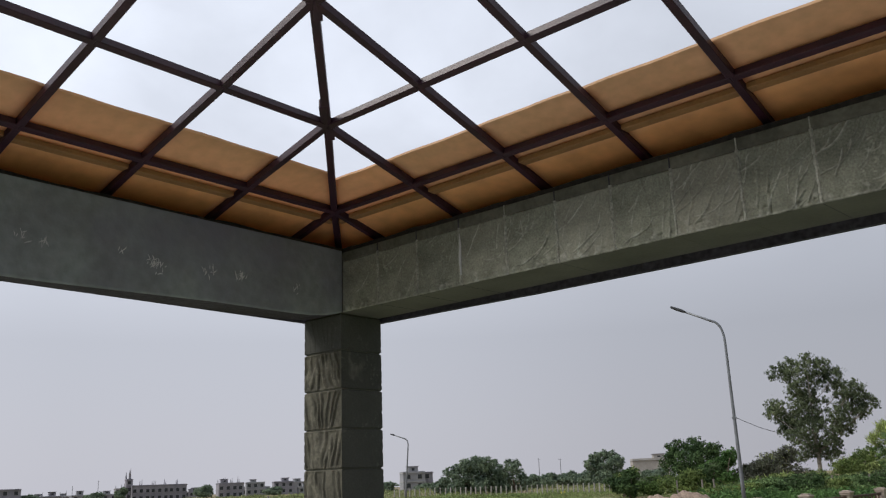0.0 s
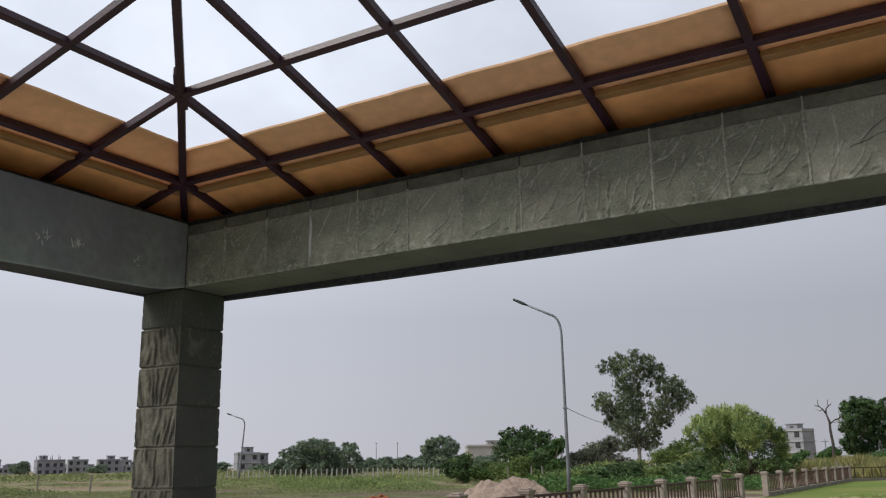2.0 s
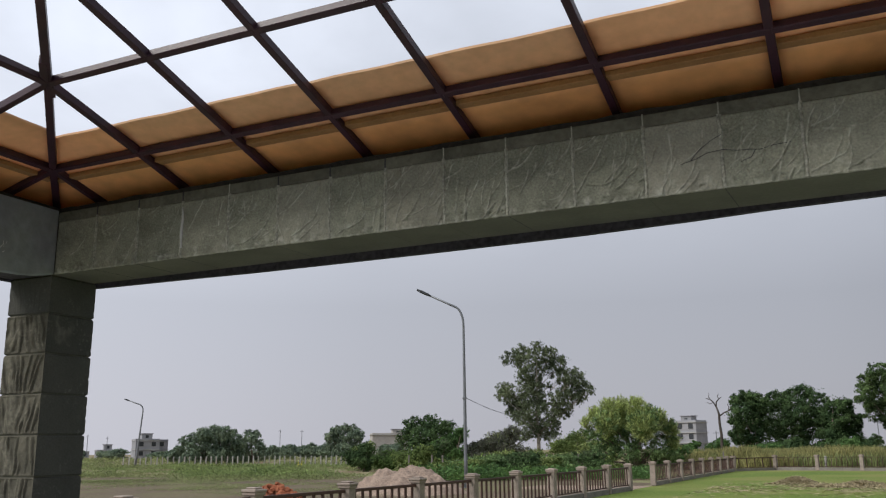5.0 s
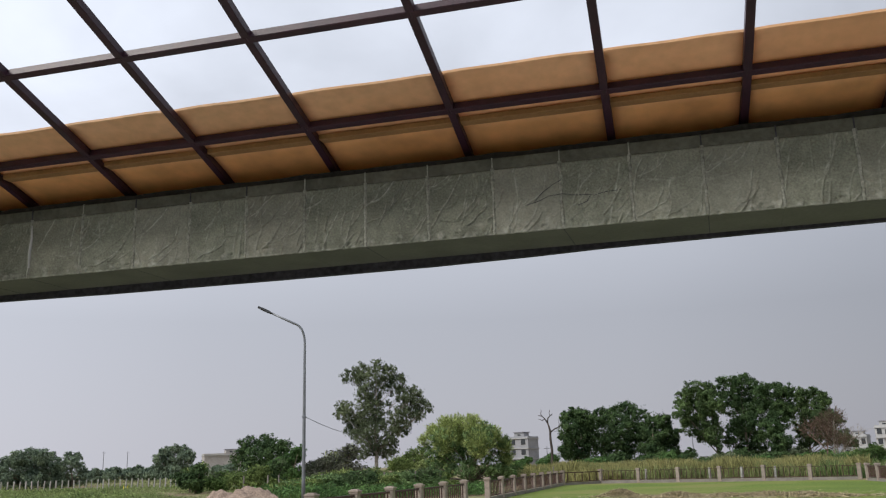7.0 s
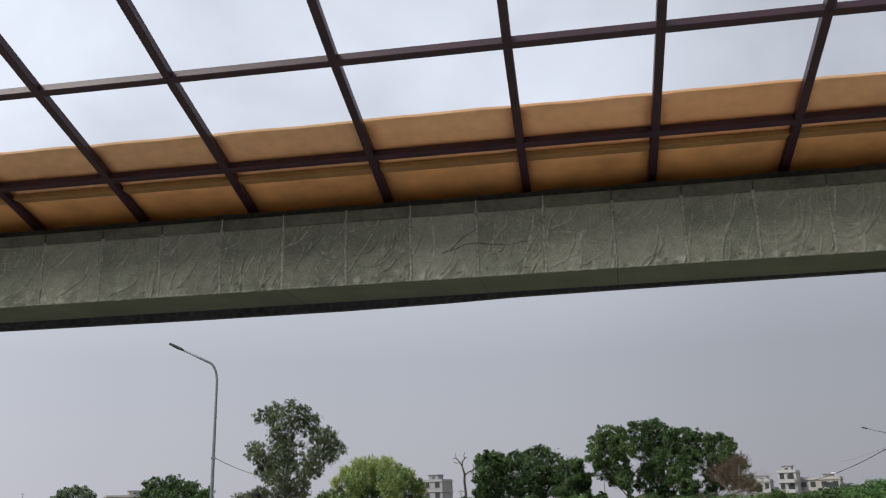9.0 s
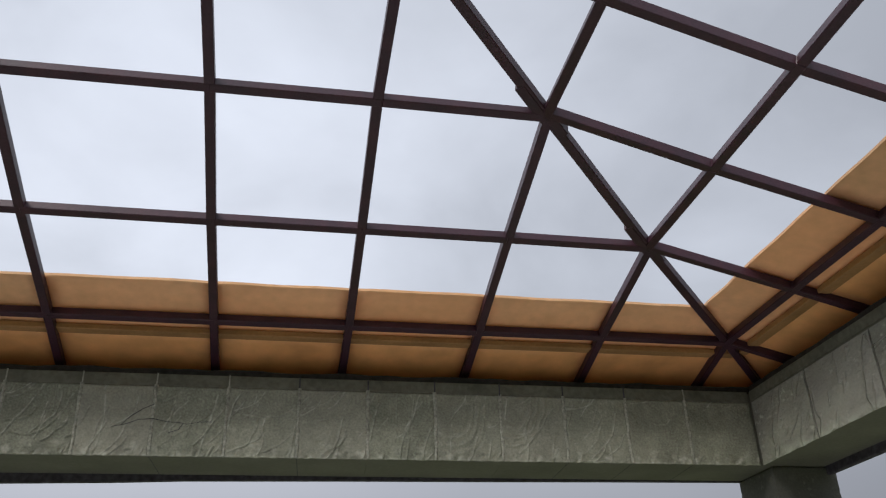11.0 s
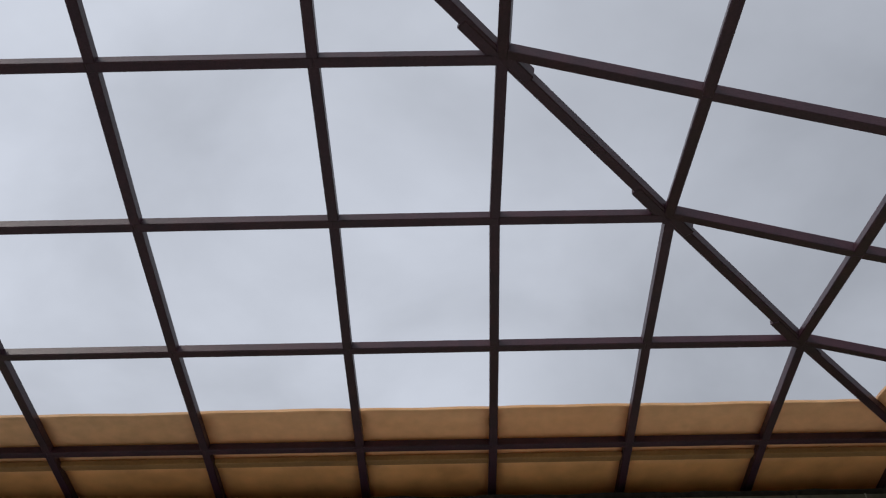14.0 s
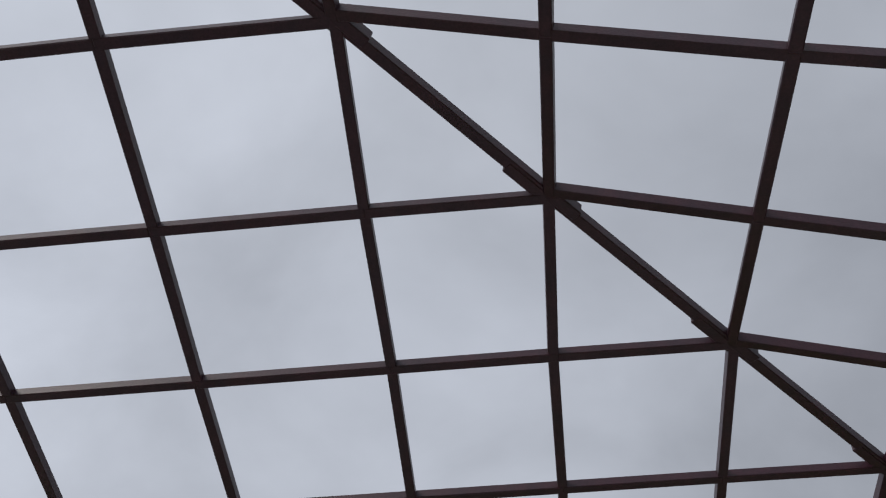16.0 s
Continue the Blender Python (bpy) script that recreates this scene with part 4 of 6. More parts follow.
ACACIA = [(-3.3, 3.8, 0.46), (-2.6, 4.4, 0.62), (-1.6, 4.9, 0.69), (-0.7, 5.0, 0.73), (0.3, 4.9, 0.69), (1.1, 4.3, 0.69), (1.8, 4.0, 0.65), (2.6, 3.2, 0.62), (2.7, 2.2, 0.57), (-1.8, 3.6, 0.98), (-0.6, 3.7, 1.14), (0.7, 3.4, 1.06), (1.8, 2.6, 0.9), (-2.2, 2.7, 0.57), (-1.1, 2.4, 0.98), (0.3, 2.2, 1.06), (1.6, 1.5, 0.82), (2.5, 1.3, 0.49), (-0.3, 1.3, 0.82), (0.8, 0.9, 0.65), (-1.3, 1.4, 0.57), (-2.5, 1.7, 0.7), (-2.9, 2.9, 0.55), (2.8, 1.0, 0.6), (2.0, 0.8, 0.6), (-2.1, 0.8, 0.6), (-3.0, 0.9, 0.5)]
acacia_puffs = [(x, y, z * 0.95 - 0.05, r, r, rz) for x, y, z, r, _, rz in puffs(ACACIA, 0.9)]
acacia = tree("acacia_bush", "broad feathery lime-green acacia beside the gateway", spot(-12.88, 65.8), acacia_puffs[5:], 26000, 0.08, LEAF_ACACIA, 0.16, 0.2, None, 0.4, 0.0, 5, stems=3, wide=0.4, turn=13)
v, f = leaf_cloud(np.random.RandomState(6), [(x, y, z - 0.15, r, r, r) for x, y, z, r, _, _ in acacia_puffs[:12]], 24000, 0.15, 0.35, 0.0, -0.3, 0.13, 0.8)
new_growth = new("new_growth", cloud_mesh("new_growth", v, f, LEAF_LIME))
new_growth.parent = acacia
tagged(new_growth, "yellow-green upper leaves")
v, f = leaf_cloud(np.random.RandomState(8), acacia_puffs[5:], 9000, 0.14, 0.35, 0.0, -0.1, 0.10, 0.5)
twig_growth = new("foliage", cloud_mesh("foliage", v, f, LEAF_MID))
twig_growth.parent = acacia
tagged(twig_growth, "deeper green foliage on outer twigs")

# the two clumps beyond the tall grass: bearing, distance, leaves, lumps
CLUMP_GROUP = "tree clump beyond the tall grass"
tree("broadleaf_tree", "dense dark green broadleaf tree in a clump", spot(-5.56, 107.8), puffs([(-2.0, 6.7, 0.85), (-0.8, 7.0, 1.04), (0.2, 6.6, 1.16), (1.1, 6.1, 1.07), (-1.5, 4.9, 1.53), (0.3, 4.8, 1.59), (-1.9, 2.9, 1.28), (-0.3, 2.8, 1.37), (-0.8, 1.7, 0.92)], 0.9, 0), 54000, 0.092, LEAF_DARK, 0.2, 0.3, None, 0.8, 0.1, 30, group=CLUMP_GROUP, thin=-0.2, turn=6)
tree("broadleaf_tree", "dense dark green broadleaf tree in a clump", spot(-3.66, 111.8), puffs([(-1.4, 7.1, 1.14), (-0.3, 6.8, 1.33), (1.3, 7.6, 1.14), (2.2, 7.7, 1.14), (3.2, 7.0, 1.08), (-1.3, 4.9, 1.74), (0.9, 5.4, 1.9), (2.7, 5.1, 1.74), (0.1, 3.3, 1.9), (2.2, 3.2, 1.74), (-1.7, 2.8, 1.58), (1.2, 1.8, 1.27)], 0.9, 1), 54000, 0.092, LEAF_DARK, 0.2, 0.3, None, 0.8, 0.1, 31, group=CLUMP_GROUP, thin=-0.2, turn=4)
tree("broadleaf_tree", "dense dark green broadleaf tree in a clump", spot(-1.36, 107.8), puffs([(0.3, 6.1, 0.98), (1.3, 5.9, 1.16), (-0.4, 4.5, 1.53), (1.6, 4.4, 1.37), (2.1, 3.6, 1.07), (0.7, 3.1, 1.53), (2.6, 2.6, 0.73), (-0.8, 2.5, 1.37), (1.1, 1.9, 0.98)], 0.9, 2), 54000, 0.092, LEAF_DARK, 0.2, 0.3, None, 0.8, 0.1, 32, group=CLUMP_GROUP, thin=-0.2, turn=1)
tree("broadleaf_tree", "tall green broadleaf tree in a clump", spot(2.57, 103.8), puffs([(-3.2, 8.0, 1.06), (-2.1, 8.9, 1.18), (-0.7, 9.0, 1.18), (-3.4, 6.6, 1.18), (-1.7, 7.2, 1.76), (-0.3, 7.4, 1.47), (-2.7, 5.0, 1.23), (-0.8, 5.4, 1.62), (-0.4, 3.6, 1.06), (-1.5, 3.8, 0.82), (0.0, 2.5, 0.65)], 0.9, 3), 54000, 0.092, LEAF_CLUMP, 0.2, 0.3, None, 0.8, 0.1, 33, group=CLUMP_GROUP, thin=-0.2, turn=-3)
tree("broadleaf_tree", "tall green broadleaf tree in a clump", spot(4.30, 107.8), puffs([(-1.4, 9.7, 1.28), (-0.1, 10.0, 1.16), (0.8, 9.4, 1.07), (-1.6, 7.8, 1.68), (0.3, 7.7, 1.68), (0.9, 5.7, 1.68), (-0.5, 5.2, 1.68), (-1.5, 3.6, 1.37), (0.4, 3.2, 1.53), (-0.3, 1.9, 1.22), (1.1, 2.1, 1.07)], 0.9, 4), 54000, 0.092, LEAF_DARK, 0.2, 0.3, None, 0.8, 0.1, 34, group=CLUMP_GROUP, thin=-0.2, turn=-4)
tree("broadleaf_tree", "tall green broadleaf tree in a clump", spot(6.01, 103.8), puffs([(-1.1, 8.5, 1.06), (0.5, 8.6, 1.0), (1.3, 8.3, 1.0), (-0.7, 6.8, 1.47), (0.8, 6.5, 1.47), (-0.2, 4.8, 1.47), (-1.3, 3.6, 1.06), (0.4, 3.0, 1.23), (0.0, 1.7, 0.94)], 0.9, 5), 54000, 0.092, LEAF_DARK, 0.2, 0.3, None, 0.8, 0.1, 35, group=CLUMP_GROUP, thin=-0.2, turn=-6)
tree("broadleaf_tree", "tall green broadleaf tree in a clump", spot(7.77, 108.8), puffs([(-0.2, 8.0, 1.05), (1.2, 8.1, 1.05), (1.9, 7.3, 1.11), (-0.4, 6.1, 1.54), (1.1, 5.7, 1.69), (2.5, 5.6, 1.05), (3.2, 5.3, 0.86), (-0.2, 3.5, 1.39), (1.7, 3.7, 1.54), (3.2, 3.4, 1.11), (-0.6, 1.9, 1.11), (4.2, 2.7, 0.86)], 0.9, 6), 54000, 0.092, LEAF_CLUMP, 0.2, 0.3, None, 0.8, 0.1, 36, group=CLUMP_GROUP, thin=-0.2, turn=-8)
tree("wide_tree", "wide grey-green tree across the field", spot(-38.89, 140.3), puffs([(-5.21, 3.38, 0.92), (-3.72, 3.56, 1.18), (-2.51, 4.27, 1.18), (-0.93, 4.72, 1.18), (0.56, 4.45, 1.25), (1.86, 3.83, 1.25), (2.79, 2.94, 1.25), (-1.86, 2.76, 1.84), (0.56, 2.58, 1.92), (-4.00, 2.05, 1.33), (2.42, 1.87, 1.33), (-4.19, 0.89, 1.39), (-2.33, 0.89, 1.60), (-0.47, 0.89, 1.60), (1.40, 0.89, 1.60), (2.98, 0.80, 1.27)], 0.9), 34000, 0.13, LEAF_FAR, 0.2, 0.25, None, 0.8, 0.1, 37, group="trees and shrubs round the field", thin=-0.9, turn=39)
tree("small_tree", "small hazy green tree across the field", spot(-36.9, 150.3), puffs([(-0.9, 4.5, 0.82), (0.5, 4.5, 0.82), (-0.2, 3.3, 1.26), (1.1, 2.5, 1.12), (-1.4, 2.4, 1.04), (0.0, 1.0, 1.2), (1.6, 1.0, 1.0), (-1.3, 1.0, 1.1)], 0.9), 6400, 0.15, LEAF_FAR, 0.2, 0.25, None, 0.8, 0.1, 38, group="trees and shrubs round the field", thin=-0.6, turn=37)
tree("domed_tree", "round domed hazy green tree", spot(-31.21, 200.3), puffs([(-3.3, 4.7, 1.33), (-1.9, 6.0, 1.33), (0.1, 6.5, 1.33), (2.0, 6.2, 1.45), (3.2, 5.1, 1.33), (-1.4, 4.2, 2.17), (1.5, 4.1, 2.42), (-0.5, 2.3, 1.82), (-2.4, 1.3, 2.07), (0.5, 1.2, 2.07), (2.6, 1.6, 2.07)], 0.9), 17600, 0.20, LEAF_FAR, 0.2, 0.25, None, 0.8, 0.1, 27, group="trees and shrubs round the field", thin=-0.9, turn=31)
tree("domed_tree", "round dark green tree near the street lamp", spot(-25.65, 109.8), puffs([(-2.2, 4.4, 1.27), (-0.1, 4.8, 1.27), (1.8, 4.1, 1.27), (-2.8, 2.9, 1.56), (-0.4, 2.8, 2.15), (2.1, 2.6, 1.75), (-1.5, 1.2, 1.85), (1.5, 1.0, 1.94)], 0.9), 24000, 0.12, LEAF_DARK, 0.2, 0.25, None, 0.8, 0.1, 42, group="trees and shrubs round the field", thin=-0.9, turn=26)


def bare_tree(at, height, spread, label, seed, mat, depth=4, lean=0.0, thick=0.13, first=0.42):
    """A leafless tree: a trunk that forks again and again."""
    rs = random.Random(seed)
    t = thing("bare_tree", label, "tree", at)
    bm = bmesh.new()

    def grow(p, d, length, r, level):
        q = p + d * length * 0.5 + Vector((rs.gauss(0, 0.06), rs.gauss(0, 0.06), 0)) * length
        e = q + (d + Vector((rs.gauss(0, 0.2), rs.gauss(0, 0.2), 0.05))).normalized() * length * 0.5
        add_pipe(bm, [p, q, e], [r, r * 0.85, r * 0.7], 6)
        if level:
            for _ in range(2 if level > 2 else 3):
                nd = (d + Vector((rs.gauss(0, spread), rs.gauss(0, spread), rs.uniform(-0.1, 0.5)))).normalized()
                grow(e if rs.random() < 0.6 else q, nd, length * rs.uniform(0.55, 0.8), r * 0.62, level - 1)

    grow(Vector((0, 0, -0.05)), Vector((lean, 0, 1)).normalized(), height * first, thick, depth)
    part("trunk", bm, mat, t, smooth=True)
    return t


forked = thing("bare_tree", "leafless crooked dark grey tree with a forked top", "tree", spot(-7.70, 92))
bm = pipe([(0.00, 0, -0.05), (0.12, 0, 1.4), (0.18, 0, 2.7), (0.08, 0, 3.9), (0.10, 0, 4.7), (-0.12, 0, 5.5)], [0.17, 0.15, 0.14, 0.125, 0.11, 0.085], 8)
for pts, w in (([(-0.10, 0, 5.4), (-0.37, 0.1, 5.9), (-0.67, 0, 6.2), (-1.07, 0, 6.3)], 0.075), ([(-0.12, 0, 5.5), (-0.07, 0, 5.95), (0.16, 0.1, 6.2), (0.43, 0.1, 6.4)], 0.075),
               ([(0.10, 0, 4.5), (0.63, -0.1, 4.9), (0.98, -0.1, 5.0), (1.33, 0, 5.35)], 0.07), ([(-0.67, 0, 6.2), (-0.77, 0, 6.45), (-0.72, 0, 6.7), (-0.77, 0, 6.85)], 0.04),
               ([(0.16, 0.1, 6.2), (0.08, 0, 6.5), (0.18, 0, 6.7), (0.13, 0, 6.85)], 0.04), ([(0.98, -0.1, 5.0), (1.08, 0, 5.4), (0.98, 0, 5.6), (1.03, 0, 5.8)], 0.04), ([(-0.37, 0.1, 5.9), (-0.72, 0.1, 5.75), (-0.92, 0.1, 5.9), (-1.07, 0.1, 5.85)], 0.035)):
    add_pipe(bm, pts, [w, w * 0.85, w * 0.7, w * 0.4], 6)
part("trunk", bm, DARK_BARK, forked, smooth=True)
bare_tree(spot(8.63, 88), 5.4, 0.6, "leafless reddish tree in front of the clump", 8, DEAD, 6, 0.0, 0.09, 0.35)
tree("reddish_tree", "thin reddish half-dry tree in front of the clump", spot(9.0, 87), lumps(77, 12, 5.6, 6.0, 1.6), 5200, 0.24, LEAF_RUST, 0.09, 0.2, PALE_BARK, 0.4, 0.0, 78, thin=-0.1, stems=2, wide=0.05, spray=0.5)
bare_tree(spot(9.3, 88), 5.6, 0.55, "leafless pale thin tree in front of the clump", 14, PALE_BARK, 7, 0.28, 0.075, 0.36)

# shrubs and far trees: bearing, distance, width, height, material, leaf size, name and label
SHRUBS = [
    (-41.5, 146, 3.0, 2.7, LEAF_FAR, 0.26, "small_tree", "small hazy green tree across the field"),
    (-24.2, 84, 3.2, 3.7, LEAF_MID, 0.15, "shrub", "tall loose green shrub beside the street lamp"),
    (-22.5, 84, 3.2, 2.6, LEAF_DUSK, 0.14, "shrub", "tall dusky grey-green shrub beside the street lamp"),
    (-20.9, 88, 4.6, 3.9, LEAF_DUSK, 0.16, "shrub", "tall dusky grey-green shrub under the eucalyptus"),
    (-30.1, 71, 2.4, 2.2, LEAF_DARK, 0.13, "shrub", "low dark green shrub behind the sand heap"),
    (-28.6, 74, 2.6, 1.6, LEAF_FRESH, 0.13, "shrub", "low fresh green shrub behind the sand heap"),
    (-30.0, 76, 2.2, 2.3, LEAF_FRESH, 0.13, "shrub", "low fresh green shrub behind the sand heap"),
    (-26.6, 70, 3.2, 1.9, LEAF_BELT, 0.13, "shrub", "leafy fresh green shrub behind the sand heap"),
    (-25.4, 72, 2.6, 2.4, LEAF_DARK, 0.13, "shrub", "low dark green shrub behind the sand heap"),
    (-21.4, 58, 3.6, 1.5, LEAF_BELT, 0.11, "shrub", "low leafy shrub behind the railing"),
    (-19.6, 60, 3.4, 1.5, LEAF_BELT, 0.11, "shrub", "low leafy shrub behind the railing"),
    (-17.4, 62, 3.2, 1.3, LEAF_LIME, 0.11, "shrub", "low yellowish shrub behind the railing"),
    (-16.6, 86, 5.2, 3.2, LEAF_BELT, 0.16, "shrub", "broad fresh green shrub under the eucalyptus"),
    (-14.9, 84, 3.6, 2.6, LEAF_LIME, 0.15, "shrub", "broad yellowish shrub beside the acacia"),
    (-10.7, 70, 2.6, 1.7, LEAF_MID, 0.13, "shrub", "low shrub at the foot of the acacia"),
    (-9.3, 150, 2.8, 2.6, LEAF_MID, 0.24, "shrub", "shrub before the white three-storey house"),
    (-7.8, 110, 2.6, 2.6, LEAF_MID, 0.18, "shrub", "shrub at the foot of the bare tree"),
    (0.6, 150, 3.4, 3.0, LEAF_DARK, 0.24, "shrub", "dark shrub between the two clumps"),
    (10.9, 80, 3.0, 1.8, LEAF_FRESH, 0.14, "shrub", "leafy shrub beyond the east railing"),
    (12.6, 95, 4.4, 2.0, LEAF_FRESH, 0.16, "shrub", "leafy shrub beyond the east railing"),
    (14.6, 96, 5.0, 2.6, LEAF_DARK, 0.18, "shrub", "dark shrub beyond the east railing"),
    (16.4, 92, 5.0, 2.6, LEAF_MID, 0.18, "shrub", "leafy shrub beyond the east railing"),
    (9.6, 76, 3.0, 1.6, LEAF_FRESH, 0.14, "shrub", "leafy shrub beyond the east railing"),
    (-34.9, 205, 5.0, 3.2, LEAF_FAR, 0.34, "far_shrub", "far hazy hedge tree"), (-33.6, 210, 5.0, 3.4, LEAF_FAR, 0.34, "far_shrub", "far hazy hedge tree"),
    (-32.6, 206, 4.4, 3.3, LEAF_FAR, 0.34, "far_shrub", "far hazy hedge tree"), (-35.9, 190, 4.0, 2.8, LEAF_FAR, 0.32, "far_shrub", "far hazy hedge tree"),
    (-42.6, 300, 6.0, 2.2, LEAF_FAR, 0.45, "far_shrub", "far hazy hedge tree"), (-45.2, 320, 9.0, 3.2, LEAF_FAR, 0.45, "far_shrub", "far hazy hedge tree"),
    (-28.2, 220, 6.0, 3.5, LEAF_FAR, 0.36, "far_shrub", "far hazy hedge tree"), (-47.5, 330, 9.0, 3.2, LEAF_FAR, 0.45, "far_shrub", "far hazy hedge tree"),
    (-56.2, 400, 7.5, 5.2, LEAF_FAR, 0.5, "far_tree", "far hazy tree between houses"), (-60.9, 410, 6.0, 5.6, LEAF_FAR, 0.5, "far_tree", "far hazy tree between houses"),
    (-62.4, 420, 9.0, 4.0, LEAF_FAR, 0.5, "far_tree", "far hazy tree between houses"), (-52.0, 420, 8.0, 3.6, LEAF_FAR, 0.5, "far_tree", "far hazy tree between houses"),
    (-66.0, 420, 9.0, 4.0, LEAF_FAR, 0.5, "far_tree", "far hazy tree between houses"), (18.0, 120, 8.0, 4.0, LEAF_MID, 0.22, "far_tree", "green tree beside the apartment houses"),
    (20.5, 120, 8.0, 4.2, LEAF_DARK, 0.22, "far_tree", "green tree beside the apartment houses"), (23.5, 120, 8.0, 4.0, LEAF_MID, 0.22, "far_tree", "green tree beside the apartment houses"),
]
for k, az in enumerate((-6.4, -5.2, -4.2, -2.9, -1.9, -0.9, 1.4, 2.6, 3.5, 4.5, 5.4, 6.4, 7.3, 8.2)):
    SHRUBS.append((az, 96 + 3 * (k % 3), 3.6 + 0.7 * (k % 4), 1.5 + 0.4 * (k % 3), (LEAF_DARK, LEAF_MID, LEAF_DARK, LEAF_EUC)[k % 4], 0.18, "shrub", "dark shrub at the foot of the tree clump"))
for k, az in enumerate((8.9, 10.0, 11.0, 12.0)):
    SHRUBS.append((az, 70 + 2 * (k % 2), 2.4 + 0.4 * (k % 2), 1.5 + 0.3 * (k % 3), (LEAF_FRESH, LEAF_MID)[k % 2], 0.12, "shrub", "leafy green shrub among the tall grass"))
for k, az in enumerate((-23.6, -22.6, -20.5, -18.6, -17.9, -16.3, -15.3)):
    SHRUBS.append((az, 50 + 2.2 * k, 2.6 + 0.5 * (k % 3), 1.0 + 0.2 * (k % 3), (LEAF_BELT, LEAF_ACACIA, LEAF_DARK)[k % 3], 0.12, "shrub", "low leafy shrub close behind the railing"))
for i, (az, dist, w, h, mat, size, nm, lab) in enumerate(SHRUBS):
    size *= 0.55
    n = int(min(13000, 1800 + 26 * w * h / (size * size)))
    grown = tree(nm, lab, spot(az, dist), lumps(200 + i, 13, w * 1.38, h * 1.08, 0.03 * h, 0.8, 0.85), n, size, mat, 0.035 * w, 0.2, None, 0.8 * max(1, size * 3), 0.1, 300 + i, "shrub" if "shrub" in nm else "tree", "trees and shrubs round the field", stems=2)
    if nm == "shrub" and dist < 90:
        rs = np.random.RandomState(900 + i)
        tips = [(x, y, z + 0.06 * h, r * 0.9, r * 0.9, rz * 0.8) for x, y, z, r, _, rz in lumps(200 + i, 13, w * 1.38, h * 1.08, 0.03 * h, 0.8, 0.85) if z > 0.4 * h]
        v, f = leaf_cloud(rs, tips, 1500, size * 1.6, 0.6, 0.0, -0.2, 0.16, 0.9)
        shoot = new("foliage", cloud_mesh("foliage", v, f, (LEAF_LIME, LEAF_CLUMP, LEAF_EUC)[i % 3]))
        shoot.parent = grown
        tagged(shoot, "looser young foliage at the top", kind="stuff")


def blades(name, label, seed, count, place, height, width, mat, heads=0.0):
    """A stand of grass or weeds: single pointed blades."""
    rs = np.random.RandomState(seed)
    p = place(rs, count)
    n = len(p)
    h = height * rs.uniform(0.5, 1.25, n) * np.array([0.92 + 0.45 * noise.noise(Vector((x * 0.5, y * 0.35, seed))) for x, y in p])
    a = rs.uniform(0, 2 * np.pi, n)
    w = width * rs.uniform(0.6, 1.4, n)
    dx, dy = np.cos(a) * w, np.sin(a) * w
    lean = rs.normal(0, 0.15, (n, 2)) * h[:, None]
    z0 = np.full(n, -0.03)
    v = np.stack([np.stack([p[:, 0] - dx, p[:, 1] - dy, z0], 1), np.stack([p[:, 0] + dx, p[:, 1] + dy, z0], 1),
                  np.stack([p[:, 0] + lean[:, 0] * 0.4 + dx * 0.8, p[:, 1] + lean[:, 1] * 0.4 + dy * 0.8, h * 0.6], 1),
                  np.stack([p[:, 0] + lean[:, 0], p[:, 1] + lean[:, 1], h], 1)], 1).reshape(-1, 3)
    ob = new(name, cloud_mesh(name, v.tolist(), [(4 * i, 4 * i + 1, 4 * i + 2, 4 * i + 3) for i in range(n)], mat))
    return tagged(ob, label, "grass", kind="stuff")


def sector(az0, az1, d0, d1, clump=0.25, power=1.0):
    def place(rs, n):
        az = np.radians(rs.uniform(az0, az1, n))
        d = d0 + (d1 - d0) * rs.uniform(0, 1, n) ** power
        x, y = HUB.x + d * np.sin(az), HUB.y + d * np.cos(az)
        keep = np.array([noise.noise(Vector((x[i] * 0.16, y[i] * 0.16, 0))) > rs.uniform(-0.55, clump) for i in range(n)])
        return np.stack([x, y], 1)[keep]
    return place


def strip(x0, x1, y0, y1, slope=0.0):
    def place(rs, n):
        x = rs.uniform(x0, x1, n)
        return np.stack([x, rs.uniform(y0, y1, n) + slope * x], 1)
    return place


